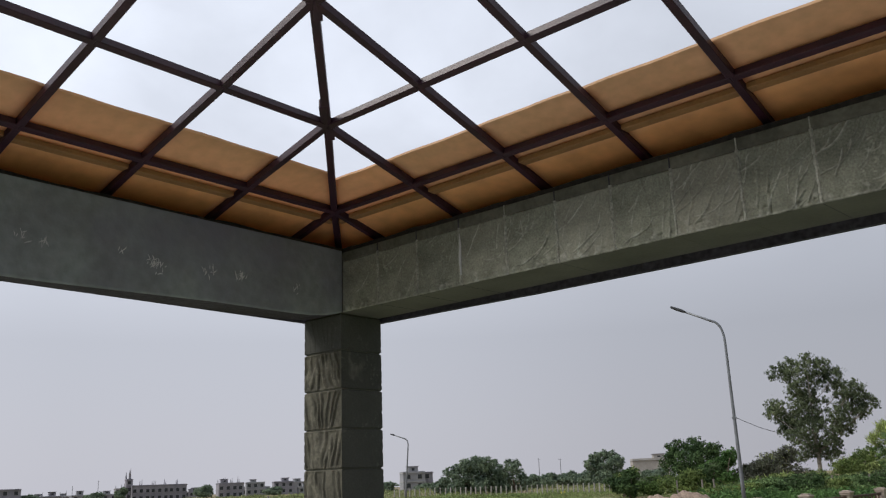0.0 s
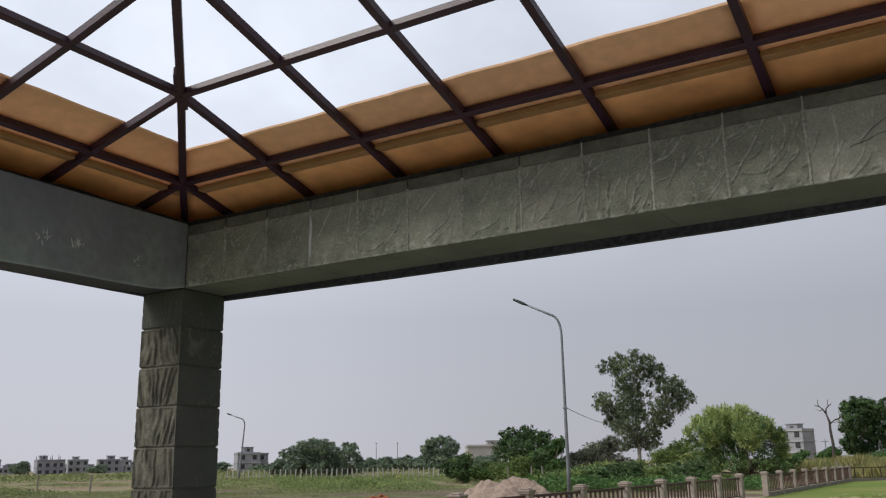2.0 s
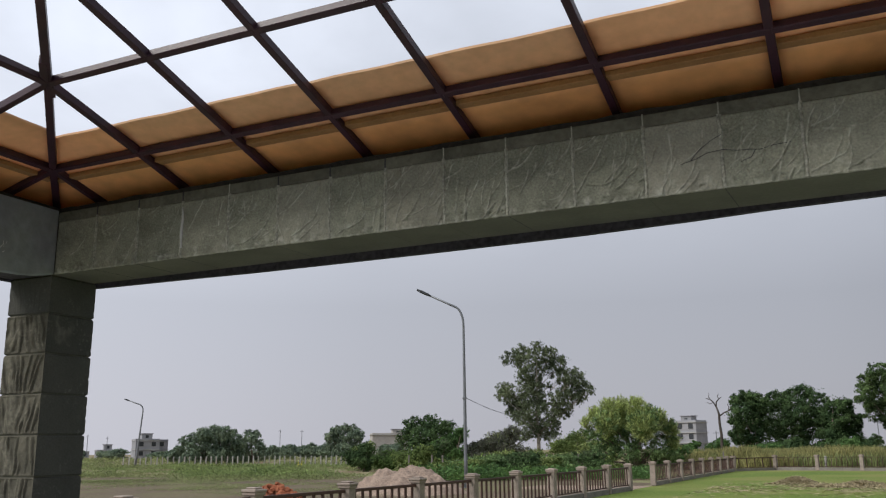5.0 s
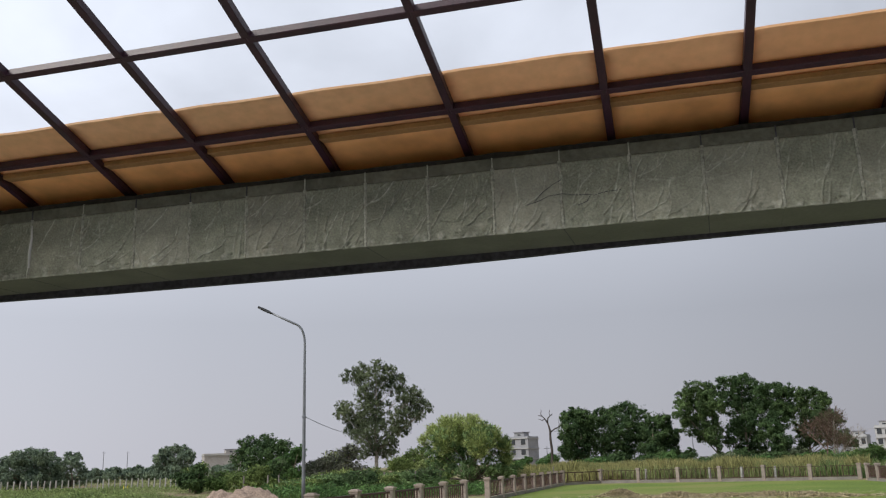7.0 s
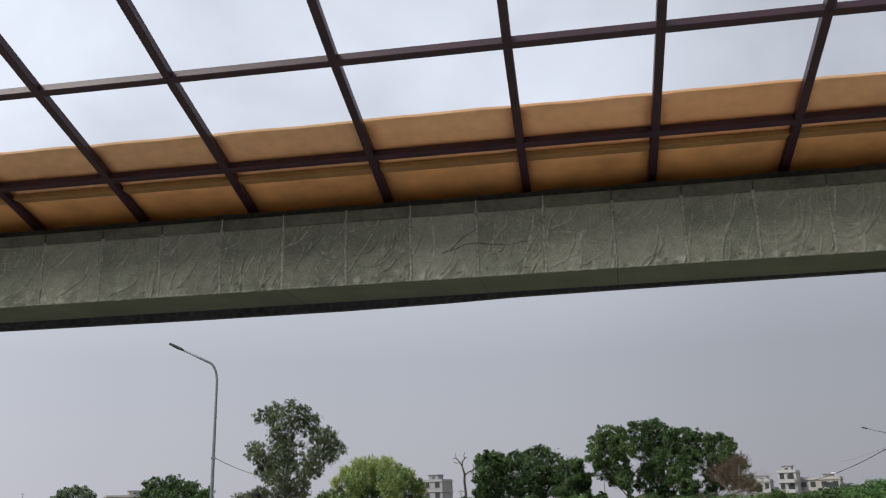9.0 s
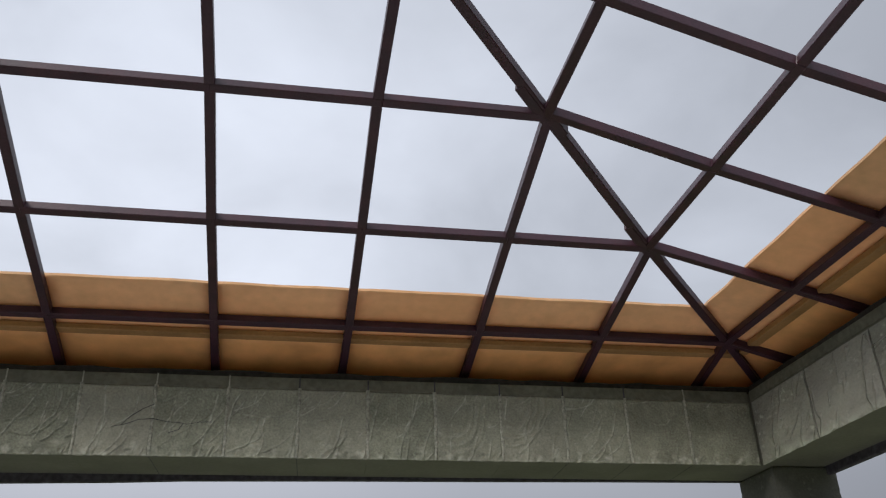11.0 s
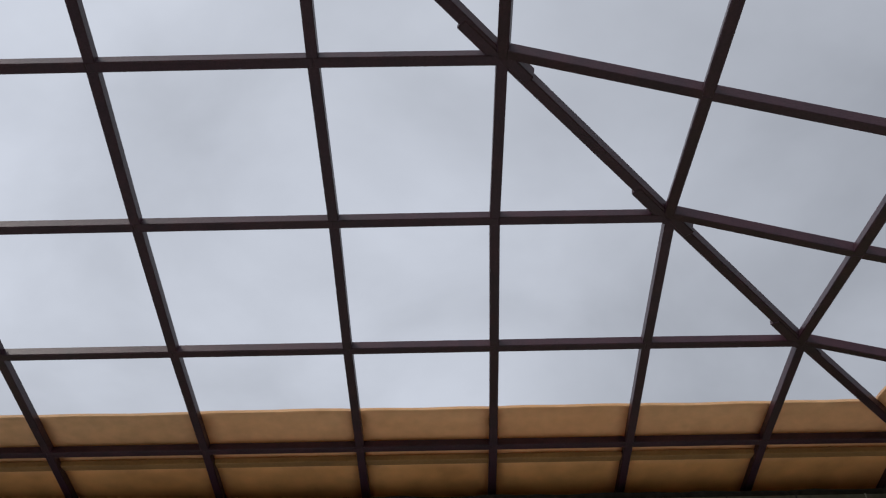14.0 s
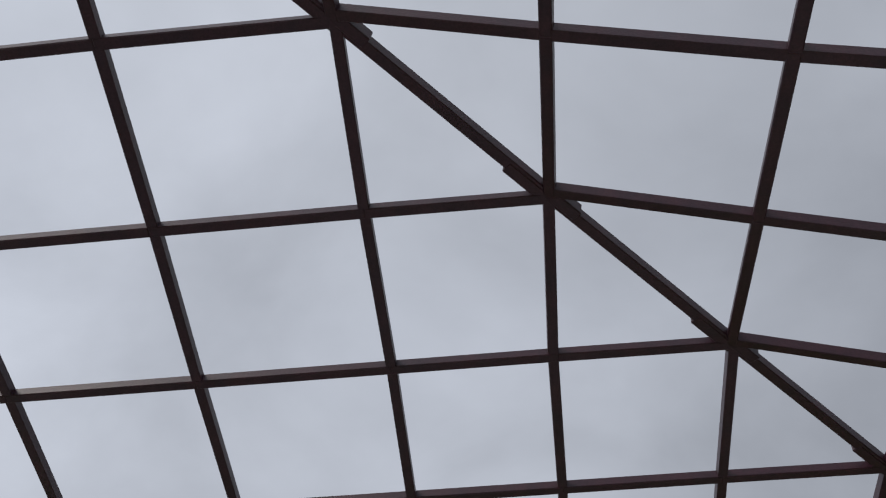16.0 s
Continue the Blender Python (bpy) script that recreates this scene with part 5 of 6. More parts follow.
def weed_clumps(name, label, seed, count, az0, az1, d0, d1, height, mat, limit, leafy=1.0):
    """Low tufts of weeds scattered in drifts over the soil, joined into one sheet of growth."""
    rs = np.random.RandomState(seed)
    az = np.radians(rs.uniform(az0, az1, count))
    d = d0 + (d1 - d0) * rs.uniform(0, 1, count)
    x, y = HUB.x + d * np.sin(az), HUB.y + d * np.cos(az)
    drift = np.array([noise.noise(Vector((x[i] * 0.07, y[i] * 0.11, seed))) + 0.6 * noise.noise(Vector((x[i] * 0.3, y[i] * 0.4, seed))) for i in range(count)])
    keep = drift > limit
    x, y, h = x[keep], y[keep], height * (0.4 + np.clip(drift[keep] - limit, 0, 0.8) * 1.5) * rs.uniform(0.5, 1.4, keep.sum())
    n = len(x)
    k = 7
    base = np.repeat(np.column_stack([x, y, np.zeros(n)]), k, 0)
    hh = np.repeat(h, k)
    p = base + rs.normal(0, 1, (n * k, 3)) * (hh * 1.3)[:, None] * (1, 1, 0)
    p[:, 2] = hh * rs.uniform(0.1, 1.0, n * k)
    a = rs.normal(size=(n * k, 3)) * (1, 1, 0.8)
    a /= np.linalg.norm(a, axis=1)[:, None]
    c = np.cross(a, rs.normal(size=(n * k, 3)))
    c /= np.linalg.norm(c, axis=1)[:, None]
    a, c = a * (hh * 0.38 * leafy)[:, None], c * (hh * 0.13 * leafy)[:, None]
    v = np.stack([p - a, p + c, p + a, p - c], 1).reshape(-1, 3)
    v[:, 2] = np.maximum(v[:, 2], -0.015)
    ob = new(name, cloud_mesh(name, v.tolist(), [(4 * i, 4 * i + 1, 4 * i + 2, 4 * i + 3) for i in range(n * k)], mat))
    return tagged(ob, label, "weeds", kind="stuff")


weed_clumps("field_weeds", "rough green weeds in drifts over the field", 1, 50000, -70, -24, 50, 135, 0.20, WEED, -0.02, 0.8)
weed_clumps("lush_weeds", "lush yellow-green weeds in drifts over the field", 2, 26000, -46, -27, 58, 118, 0.30, LUSH, 0.1, 0.65)
weed_clumps("near_weeds", "low weeds in patches on bare soil", 3, 26000, -62, -24, 32, 62, 0.075, WEED, 0.02)
weed_clumps("far_weeds", "far rough grass over the field", 4, 12000, -70, -26, 130, 300, 0.5, WEED, -0.1)
blades("tall_grass", "tall ripe yellowish grass behind the open railing", 4, 110000, strip(-11, 13, 63, 76, -0.33), 1.2, 0.006, REED)
blades("tall_grass", "tall green grass mixed into the ripe grass", 5, 60000, strip(-11, 16, 62, 80, -0.33), 1.0, 0.006, WEED)
blades("leafy_strip", "leafy green growth behind the east railing", 6, 30000, strip(6, 22, 64, 78, -0.5), 0.9, 0.014, LEAF_MID)
weed_clumps("roadside_weeds", "leafy weeds along the outer side of the railing", 7, 16000, -25, -10.5, 46, 80, 0.50, LEAF_BELT, 0.2, 0.5)
weed_clumps("roadside_weeds", "dark broad-leaved weeds along the outer side of the railing", 8, 16000, -25, -12, 46, 72, 0.42, LEAF_MID, 0.0, 0.5)
blades("corner_weeds", "yellow-green weeds at the lawn's corner", 9, 7000, strip(-11, -3, 60.5, 64, -0.3), 0.9, 0.014, REED)
for az, dist in ((-34.0, 98), (-33.6, 99)):
    blades("yellow_flowers", "patch of yellow flowering weeds", int(dist * 7 + abs(az)), 16, sector(az - 0.25, az + 0.25, dist - 1, dist + 1, -0.5), 0.6, 0.035, YELLOW)

# white concrete posts of the field fence
post_me = mesh_of(box((-0.062, -0.062, 0), (0.062, 0.062, 1.2), 0.01), "fence_post", WHITE_POST)
slim_me = mesh_of(box((-0.045, -0.045, 0), (0.045, 0.045, 1.3), 0.008), "fence_post", KERB)
rr = random.Random(9)
for i in range(46):
    f = i / 45
    p = spot(-44.5 + 14.4 * f, 128 - 34 * f + rr.uniform(-0.5, 0.5))
    ob = new("fence_post", post_me)
    ob.matrix_world = pose(p.x, p.y, -0.05, rr.gauss(0, 1.5), rr.gauss(0, 2.5), rr.uniform(0, 90))
    tagged(ob, "slim white concrete post of the field fence", "post", "field fence posts")
for az, dist in ((-27.1, 62), (-25.6, 60), (-24.9, 58), (-22.3, 57), (-18.3, 58), (-16.4, 60), (-14.8, 61), (-55.2, 72), (-52.4, 66), (-58.5, 74), (13.4, 62), (15.6, 60), (-7.6, 67)):
    p = spot(az, dist)
    ob = new("fence_post", slim_me)
    ob.matrix_world = pose(p.x, p.y, -0.05, rr.gauss(0, 1.5), rr.gauss(0, 2.0), rr.uniform(0, 90))
    tagged(ob, "slim white concrete post of the field fence", "post", "field fence posts")
stub_me = mesh_of(box((-0.07, -0.07, 0), (0.07, 0.07, 0.95), 0.01), "fence_post", WHITE_POST)
for az, dist in ((-1.9, 64.3), (0.0, 63.5), (1.95, 62.7), (3.8, 62.1), (5.7, 61.5)):
    p = spot(az, dist)
    ob = new("fence_post", stub_me)
    ob.matrix_world = pose(p.x, p.y, -0.05, rr.gauss(0, 1.5), rr.gauss(0, 1.5), rr.uniform(0, 90))
    tagged(ob, "short white concrete post close behind the open railing", "post", "short posts behind the open railing")


# ---- heaps ----
def heap(name, label, category, at, w, d, h, mat, seed, rough=0.1):
    bm = bmesh.new()
    bmesh.ops.create_grid(bm, x_segments=72, y_segments=60, size=1.0)
    for v in bm.verts:
        r = math.hypot(v.co.x, v.co.y)
        q = Vector((v.co.x * w / 2, v.co.y * d / 2, 0))
        f = max(0.0, 1 - r * r) ** 1.3
        z = h * f + (rough * noise.noise(q * 1.7 + Vector((seed, 0, 0))) + rough * 0.5 * noise.noise(q * 5 + Vector((seed, 3, 0)))) * min(1, 3 * f)
        v.co = Vector((q.x, q.y, z if r < 1 else -0.06))
    ob = part(name, bm, mat, smooth=True)
    ob.location = (at[0], at[1], -0.02)
    return tagged(ob, label, category)


heap("sand_mound", "heap of pinkish sand behind the railing", "sand heap", spot(-27.3, 34), 4.9, 4.4, 0.86, SAND, 5.0, 0.25)
brick_me = mesh_of(box((-0.115, -0.055, -0.035), (0.115, 0.055, 0.035), 0.005), "brick", BRICK)
pile = thing("brick_pile", "tumbled pile of broken red bricks on bare soil", "brick pile", spot(-35.4, 31.5))
for i in range(190):
    a, r = rr.uniform(0, 6.28), 0.95 * math.sqrt(rr.random())
    z = max(0.03, 0.56 * (1 - r / 1.0) * rr.uniform(0.75, 1.0))
    b = new("brick", brick_me)
    b.parent = pile
    b.matrix_local = pose(r * math.cos(a), 0.8 * r * math.sin(a), z, rr.uniform(-50, 50), rr.uniform(-50, 50), rr.uniform(0, 360))


def hay(at, w, d, h, seed, n):
    rs = np.random.RandomState(seed)
    q = rs.normal(0, 0.33, (n, 2)) * (w, d)
    rel = np.clip(1 - (q[:, 0] / (w * 0.75)) ** 2 - (q[:, 1] / (d * 0.75)) ** 2, 0, 1)
    c = np.column_stack([q[:, 0], q[:, 1], h * rel * rs.uniform(0.5, 1, n) * (0.65 + 0.35 * np.sin(q[:, 0] * 2.3 + seed))])
    a = rs.normal(size=(n, 3)) * (1, 1, 0.35)
    a *= (0.11 / np.linalg.norm(a, axis=1))[:, None]
    s = np.cross(a, rs.normal(size=(n, 3)))
    s *= (0.011 / np.linalg.norm(s, axis=1))[:, None]
    v = np.stack([c - a - s, c - a + s, c + a + s, c + a - s], 1).reshape(-1, 3)
    v[:, 2] = np.maximum(v[:, 2], 0.0)
    ob = new("hay_mound", cloud_mesh("hay_mound", v.tolist(), [(4 * i, 4 * i + 1, 4 * i + 2, 4 * i + 3) for i in range(n)], STRAW))
    ob.location = (at[0], at[1], -0.012)
    tagged(ob, "loose heap of cut dry grass on the lawn", "hay heap", "heaps of cut grass on the lawn")


for k, (az, dist, w, d, h, n) in enumerate(((-3.7, 41.0, 1.3, 1.0, 0.30, 3600), (-1.6, 38.0, 2.0, 1.1, 0.08, 1800), (0.3, 39.0, 1.8, 1.0, 0.20, 3400), (1.6, 38.0, 1.4, 1.0, 0.10, 1400), (4.0, 38.5, 2.4, 1.1, 0.22, 4200), (6.4, 38.5, 2.2, 1.1, 0.14, 2800), (8.4, 37, 1.8, 1.1, 0.08, 1200))):
    hay(spot(az, dist), w, d, h, 70 + k, n)
rs = np.random.RandomState(5)
n = 9000
q = np.column_stack([rs.uniform(-4.5, 9.0, n), 31.5 + rs.normal(0, 2.6, n), np.full(n, 0.01)])
keep = np.array([noise.noise(Vector((x * 0.5, y * 0.5, 0))) > rs.uniform(-0.5, 0.5) for x, y, _ in q])
q = q[keep]
n = len(q)
a = rs.uniform(0, 2 * np.pi, n)
da, ds = np.column_stack([np.cos(a), np.sin(a), np.zeros(n)]) * 0.08, np.column_stack([-np.sin(a), np.cos(a), np.full(n, 0.4)]) * 0.007
v = np.stack([q - da - ds, q - da + ds, q + da + ds, q + da - ds], 1).reshape(-1, 3)
tagged(new("scattered_hay", cloud_mesh("scattered_hay", v.tolist(), [(4 * i, 4 * i + 1, 4 * i + 2, 4 * i + 3) for i in range(n)], STRAW)), "thin scattered cut dry grass on the lawn", "hay", kind="stuff")


# ---- far houses ----
def house(label, az, dist, w, d, storeys, wall, windows=3, turn=0.0, tower=None, parapet=0.7, stubs=0, open_frame=False, storey=3.1, tank=False, balcony=False, spire=1.0):
    """A flat-roofed house: walls, slab edges, parapet, windows with frames, and what stands on the roof."""
    h = thing("house", label, "house", spot(az, dist), "far houses", turn=-az + turn)
    hh = storeys * storey
    part("wall", box((-w / 2, -d / 2, -0.2), (w / 2, d / 2, hh)), wall, h)
    for s in range(1, storeys + 1):
        part("slab", box((-w / 2 - 0.25, -d / 2 - 0.35, s * storey - 0.12), (w / 2 + 0.25, d / 2 + 0.25, s * storey + 0.08)), GREY_WALL if wall is GREY_WALL else WHITE_WALL, h)
    if parapet:
        bm = box((-w / 2, -d / 2, hh + 0.08), (w / 2, -d / 2 + 0.2, hh + parapet))
        add_box(bm, (-w / 2, d / 2 - 0.2, hh + 0.08), (w / 2, d / 2, hh + parapet))
        add_box(bm, (-w / 2, -d / 2 + 0.2, hh + 0.08), (-w / 2 + 0.2, d / 2 - 0.2, hh + parapet))
        add_box(bm, (w / 2 - 0.2, -d / 2 + 0.2, hh + 0.08), (w / 2, d / 2 - 0.2, hh + parapet))
        part("parapet", bm, wall, h)
    for s in range(storeys):
        for k in range(windows):
            x = -w / 2 + (k + 0.5) * w / windows + (0.15 * ((k * 7 + s * 3) % 3 - 1))
            ww = min(1.5, w / windows * 0.5)
            z0 = s * storey + (0.2 if open_frame else 1.0)
            fr = part("window", box((x - ww / 2 - 0.1, -d / 2 - 0.07, z0 - 0.1), (x + ww / 2 + 0.1, -d / 2 - 0.003, z0 + 1.65)), GREY_WALL if open_frame else WHITE_WALL, h)
            # in the open frame this dark sheet stands for a shaded opening
            part("pane", box((x - ww / 2, -d / 2 - 0.09, z0), (x + ww / 2, -d / 2 - 0.073, z0 + 1.55)), PANE, fr)
    if tower:
        tx, tw, th = tower
        part("stair_tower", box((tx - tw / 2, -d / 4, hh + 0.08), (tx + tw / 2, d / 4, hh + th)), wall, h)
        part("roof_slab", box((tx - tw / 2 - 0.3, -d / 4 - 0.3, hh + th), (tx + tw / 2 + 0.3, d / 4 + 0.3, hh + th + 0.18)), GREY_WALL, h)
        part("window", box((tx - 0.5, -d / 4 - 0.05, hh + 0.8), (tx + 0.5, -d / 4 - 0.003, hh + th - 0.5)), PANE, h)
    for k in range(stubs):
        x = -w / 2 + (k + 0.3) * w / stubs
        y = (-0.4 if k % 2 else 0.3) * d
        part("column_stub", pipe([(x, y, hh + 0.08), (x, y, hh + 1.0 * spire), (x, y, hh + (2.0 + 0.5 * (k % 3)) * spire)], [0.22 * spire, 0.2 * spire, 0.06], 6), wall, h)
    if tank:
        part("water_tank", pipe([(w * 0.28, 0, hh + 0.08), (w * 0.28, 0, hh + 1.5), (w * 0.28, 0, hh + 1.8)], [0.75, 0.75, 0.4], 12), TANK, h)
    if balcony:
        for s in range(1, storeys):
            b = part("balcony", box((-w * 0.08, -d / 2 - 1.5, s * storey - 0.1), (w * 0.46, -d / 2 - 0.36, s * storey + 0.85)), wall, h)
            # a flat dark sheet in place of the shaded recess
            part("doorway", box((w * 0.02, -d / 2 - 0.11, s * storey + 0.1), (w * 0.36, -d / 2 - 0.095, s * storey + 2.2)), PANE, b, "dark sheet for the shaded opening behind the balcony")
    return h


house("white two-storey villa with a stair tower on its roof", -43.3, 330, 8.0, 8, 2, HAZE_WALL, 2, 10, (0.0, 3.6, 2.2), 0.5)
house("grey half-built wing of the villa", -42.45, 334, 4.0, 7, 2, GREY_WALL, 1, 10, None, 0.3)
house("long beige house behind the dark round tree", -28.4, 300, 11.6, 9, 2, BEIGE_WALL, 0, 6, (2.8, 3.4, 1.7), 0.5, storey=3.45)
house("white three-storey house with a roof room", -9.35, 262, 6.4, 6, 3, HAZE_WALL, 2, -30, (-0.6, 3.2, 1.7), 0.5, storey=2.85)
house("pale grey two-storey block with a roof room", 10.35, 285, 6.4, 5, 2, WHITE_WALL, 3, -12, (0.6, 3.4, 1.5), 0.6)
house("white three-storey apartment house with dark balconies", 12.0, 279, 5.0, 5, 3, WHITE_WALL, 2, -14, (-0.2, 2.6, 1.7), 0.6, balcony=True, storey=2.8)
house("grey side wing of the apartment house", 12.85, 283, 3.0, 5, 2, GREY_WALL, 1, -8, None, 0.8)
house("beige two-storey house with a roof tank", 13.95, 280, 8.6, 5, 2, BEIGE_WALL, 3, -10, (1.0, 2.6, 1.3), 0.6, tank=True, balcony=True)
house("white low house behind shrubs", 16.9, 300, 8.0, 8, 1, WHITE_WALL, 2, 0, None, 0.5)
house("unfinished grey frame building with dark openings", -58.9, 470, 26, 14, 2, GREY_WALL, 9, 12, None, 0.4, 9, True, storey=3.3)
house("unfinished grey stair tower with column stubs", -60.5, 465, 3.0, 3.6, 3, GREY_WALL, 1, 12, None, 0.3, 3, storey=3.25, spire=1.75)
house("unfinished grey building with column stubs on its roof", -54.6, 455, 12, 10, 2, GREY_WALL, 4, 8, (-3.0, 3.2, 2.0), 0.3, 7, True)
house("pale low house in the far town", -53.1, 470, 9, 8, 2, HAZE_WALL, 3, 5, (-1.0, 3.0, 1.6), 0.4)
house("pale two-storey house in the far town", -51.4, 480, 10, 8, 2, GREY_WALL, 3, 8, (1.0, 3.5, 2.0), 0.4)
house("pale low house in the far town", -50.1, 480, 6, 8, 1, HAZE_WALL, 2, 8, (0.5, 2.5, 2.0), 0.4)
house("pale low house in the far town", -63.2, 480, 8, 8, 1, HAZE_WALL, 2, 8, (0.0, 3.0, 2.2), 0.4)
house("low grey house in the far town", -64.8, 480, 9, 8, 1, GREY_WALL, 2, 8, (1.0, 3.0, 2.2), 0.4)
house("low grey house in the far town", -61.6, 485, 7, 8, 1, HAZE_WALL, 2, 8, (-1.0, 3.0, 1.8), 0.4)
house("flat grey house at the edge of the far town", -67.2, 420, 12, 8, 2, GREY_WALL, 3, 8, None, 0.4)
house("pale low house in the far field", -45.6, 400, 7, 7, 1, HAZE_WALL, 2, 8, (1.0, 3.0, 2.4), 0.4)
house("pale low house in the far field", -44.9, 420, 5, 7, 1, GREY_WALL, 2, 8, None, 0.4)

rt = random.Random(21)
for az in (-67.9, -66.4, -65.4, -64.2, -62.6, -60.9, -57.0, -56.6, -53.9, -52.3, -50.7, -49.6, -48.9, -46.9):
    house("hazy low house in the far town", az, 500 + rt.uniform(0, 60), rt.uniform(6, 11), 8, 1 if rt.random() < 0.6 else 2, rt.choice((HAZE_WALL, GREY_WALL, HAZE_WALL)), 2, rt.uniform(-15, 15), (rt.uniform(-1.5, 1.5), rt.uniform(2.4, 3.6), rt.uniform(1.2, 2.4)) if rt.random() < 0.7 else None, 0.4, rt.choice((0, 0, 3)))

# ---- pieces of the pavilion's stonework ----
def block_mesh(seed, carve):
    """One column block: straight arrises notched at the bed joints, one side pressed with upright bark-like welts."""
    rs = random.Random(seed)
    h, r, nz, nf = 0.264, 0.197, 32, 72
    levels = [-h / 2 + h * k / nz for k in range(nz + 1)]
    lines = [(-r + 2 * r * k / nf, -r) for k in range(nf)] + [(r, -r + 2 * r * k / 6) for k in range(6)] + [(r - 2 * r * k / 6, r) for k in range(6)] + [(-r, r - 2 * r * k / 6) for k in range(6)]
    fan = rs.uniform(-1.5, 1.5)
    verts, wear = [], []
    for z in levels:
        close = min(z + h / 2, h / 2 - z)
        pinch = 0.007 * max(0.0, 1 - close / 0.008)
        for k, (x, y) in enumerate(lines):
            up, crest_light = 0.0, 0.0
            if 0 < k < nf:
                p = Vector((x * 19 + fan * x * z * 45 + 0.45 * noise.noise(Vector((x * 6, z * 7, seed))), z * 2.2, seed * 3.7))
                f = noise.noise(p)
                welt, cut = max(0.0, 1 - abs(f) * 6), max(0.0, min(1.0, (abs(f) - 0.17) * 9))
                calm = min(1.0, close / 0.02) * min(1.0, (r - abs(x)) / 0.02) * carve
                # welts are also painted paler, as if catching light
                up, crest_light = (0.005 * welt - 0.010 * cut + 0.003 * noise.noise(Vector((x * 30, z * 30, seed)))) * calm, welt * calm * rs.uniform(0.3, 1.0)
            sx, sy = (x > r - 1e-6) - (x < -r + 1e-6), (y > r - 1e-6) - (y < -r + 1e-6)
            nick = 0.0045 * max(0.0, noise.noise(Vector((sx * 3, z * 28, seed + sy)))) if sx and sy else 0.0
            verts.append((x - sx * (pinch + nick), y - sy * (pinch + nick) - up * (sy < 0), z))
            wear.append(crest_light)
    m = len(lines)
    faces = [(a * m + k, a * m + (k + 1) % m, (a + 1) * m + (k + 1) % m, (a + 1) * m + k) for a in range(nz) for k in range(m)]
    faces += [tuple(range(m - 1, -1, -1)), tuple(nz * m + k for k in range(m))]
    me = cloud_mesh("block", verts, faces, BARK_BLOCK)
    me.materials.append(PLAIN_SHADE_BLOCK)
    for i, p in enumerate(me.polygons):     # the carved side faces the floor; plain sides are darker in place of shade
        p.material_index = 0 if i < nz * m and i % m < nf and carve > 0.5 else 1
    me.attributes.new("wear", "FLOAT", "POINT").data.foreach_set("value", wear)
    return me


blocks = [block_mesh(80 + i, 1.0) for i in range(5)]
top_block = block_mesh(90, 0.2)
for c in columns:
    z, i = BOTTOM, 0
    while z > 0.05:
        tall = 0.270 if i else 0.260
        low = max(z - tall, 0.0)
        b = new("block", blocks[(3 * i + len(c.name)) % 5] if i else top_block)
        b.parent = c
        b.matrix_local = pose(0, 0, (z + low) / 2 - 0.002, 0, 0, 0 if c.location.x < 0 else 180) @ Matrix.Diagonal((1, 1, (z - low) / 0.270, 1))
        z, i = low, i + 1


def tile_mesh(seed, w, h):
    """A stamped tile with an uneven lower edge and softened joints."""
    rs = random.Random(seed)
    bm = bmesh.new()
    bmesh.ops.create_grid(bm, x_segments=8, y_segments=6, size=0.5)
    top = {}
    for v in bm.verts:
        x, y = v.co.x, v.co.y
        border = abs(x) > 0.49 or abs(y) > 0.49
        dx = rs.uniform(-0.0025, 0.0025) if abs(x) > 0.49 else 0
        dz = rs.uniform(-0.005, 0.002) if y < -0.49 else 0
        v.co = Vector((x * (w - 0.012) + dx, -0.012 + (0.005 if border else rs.uniform(-0.0015, 0.0015)), y * h + dz))
    rim = [e for e in bm.edges if e.is_boundary]
    r = bmesh.ops.extrude_edge_only(bm, edges=rim)
    for v in r["geom"]:
        if isinstance(v, bmesh.types.BMVert):
            v.co.y = 0.0
    bmesh.ops.recalc_face_normals(bm, faces=bm.faces)
    return mesh_of(bm, "tile", STONE)


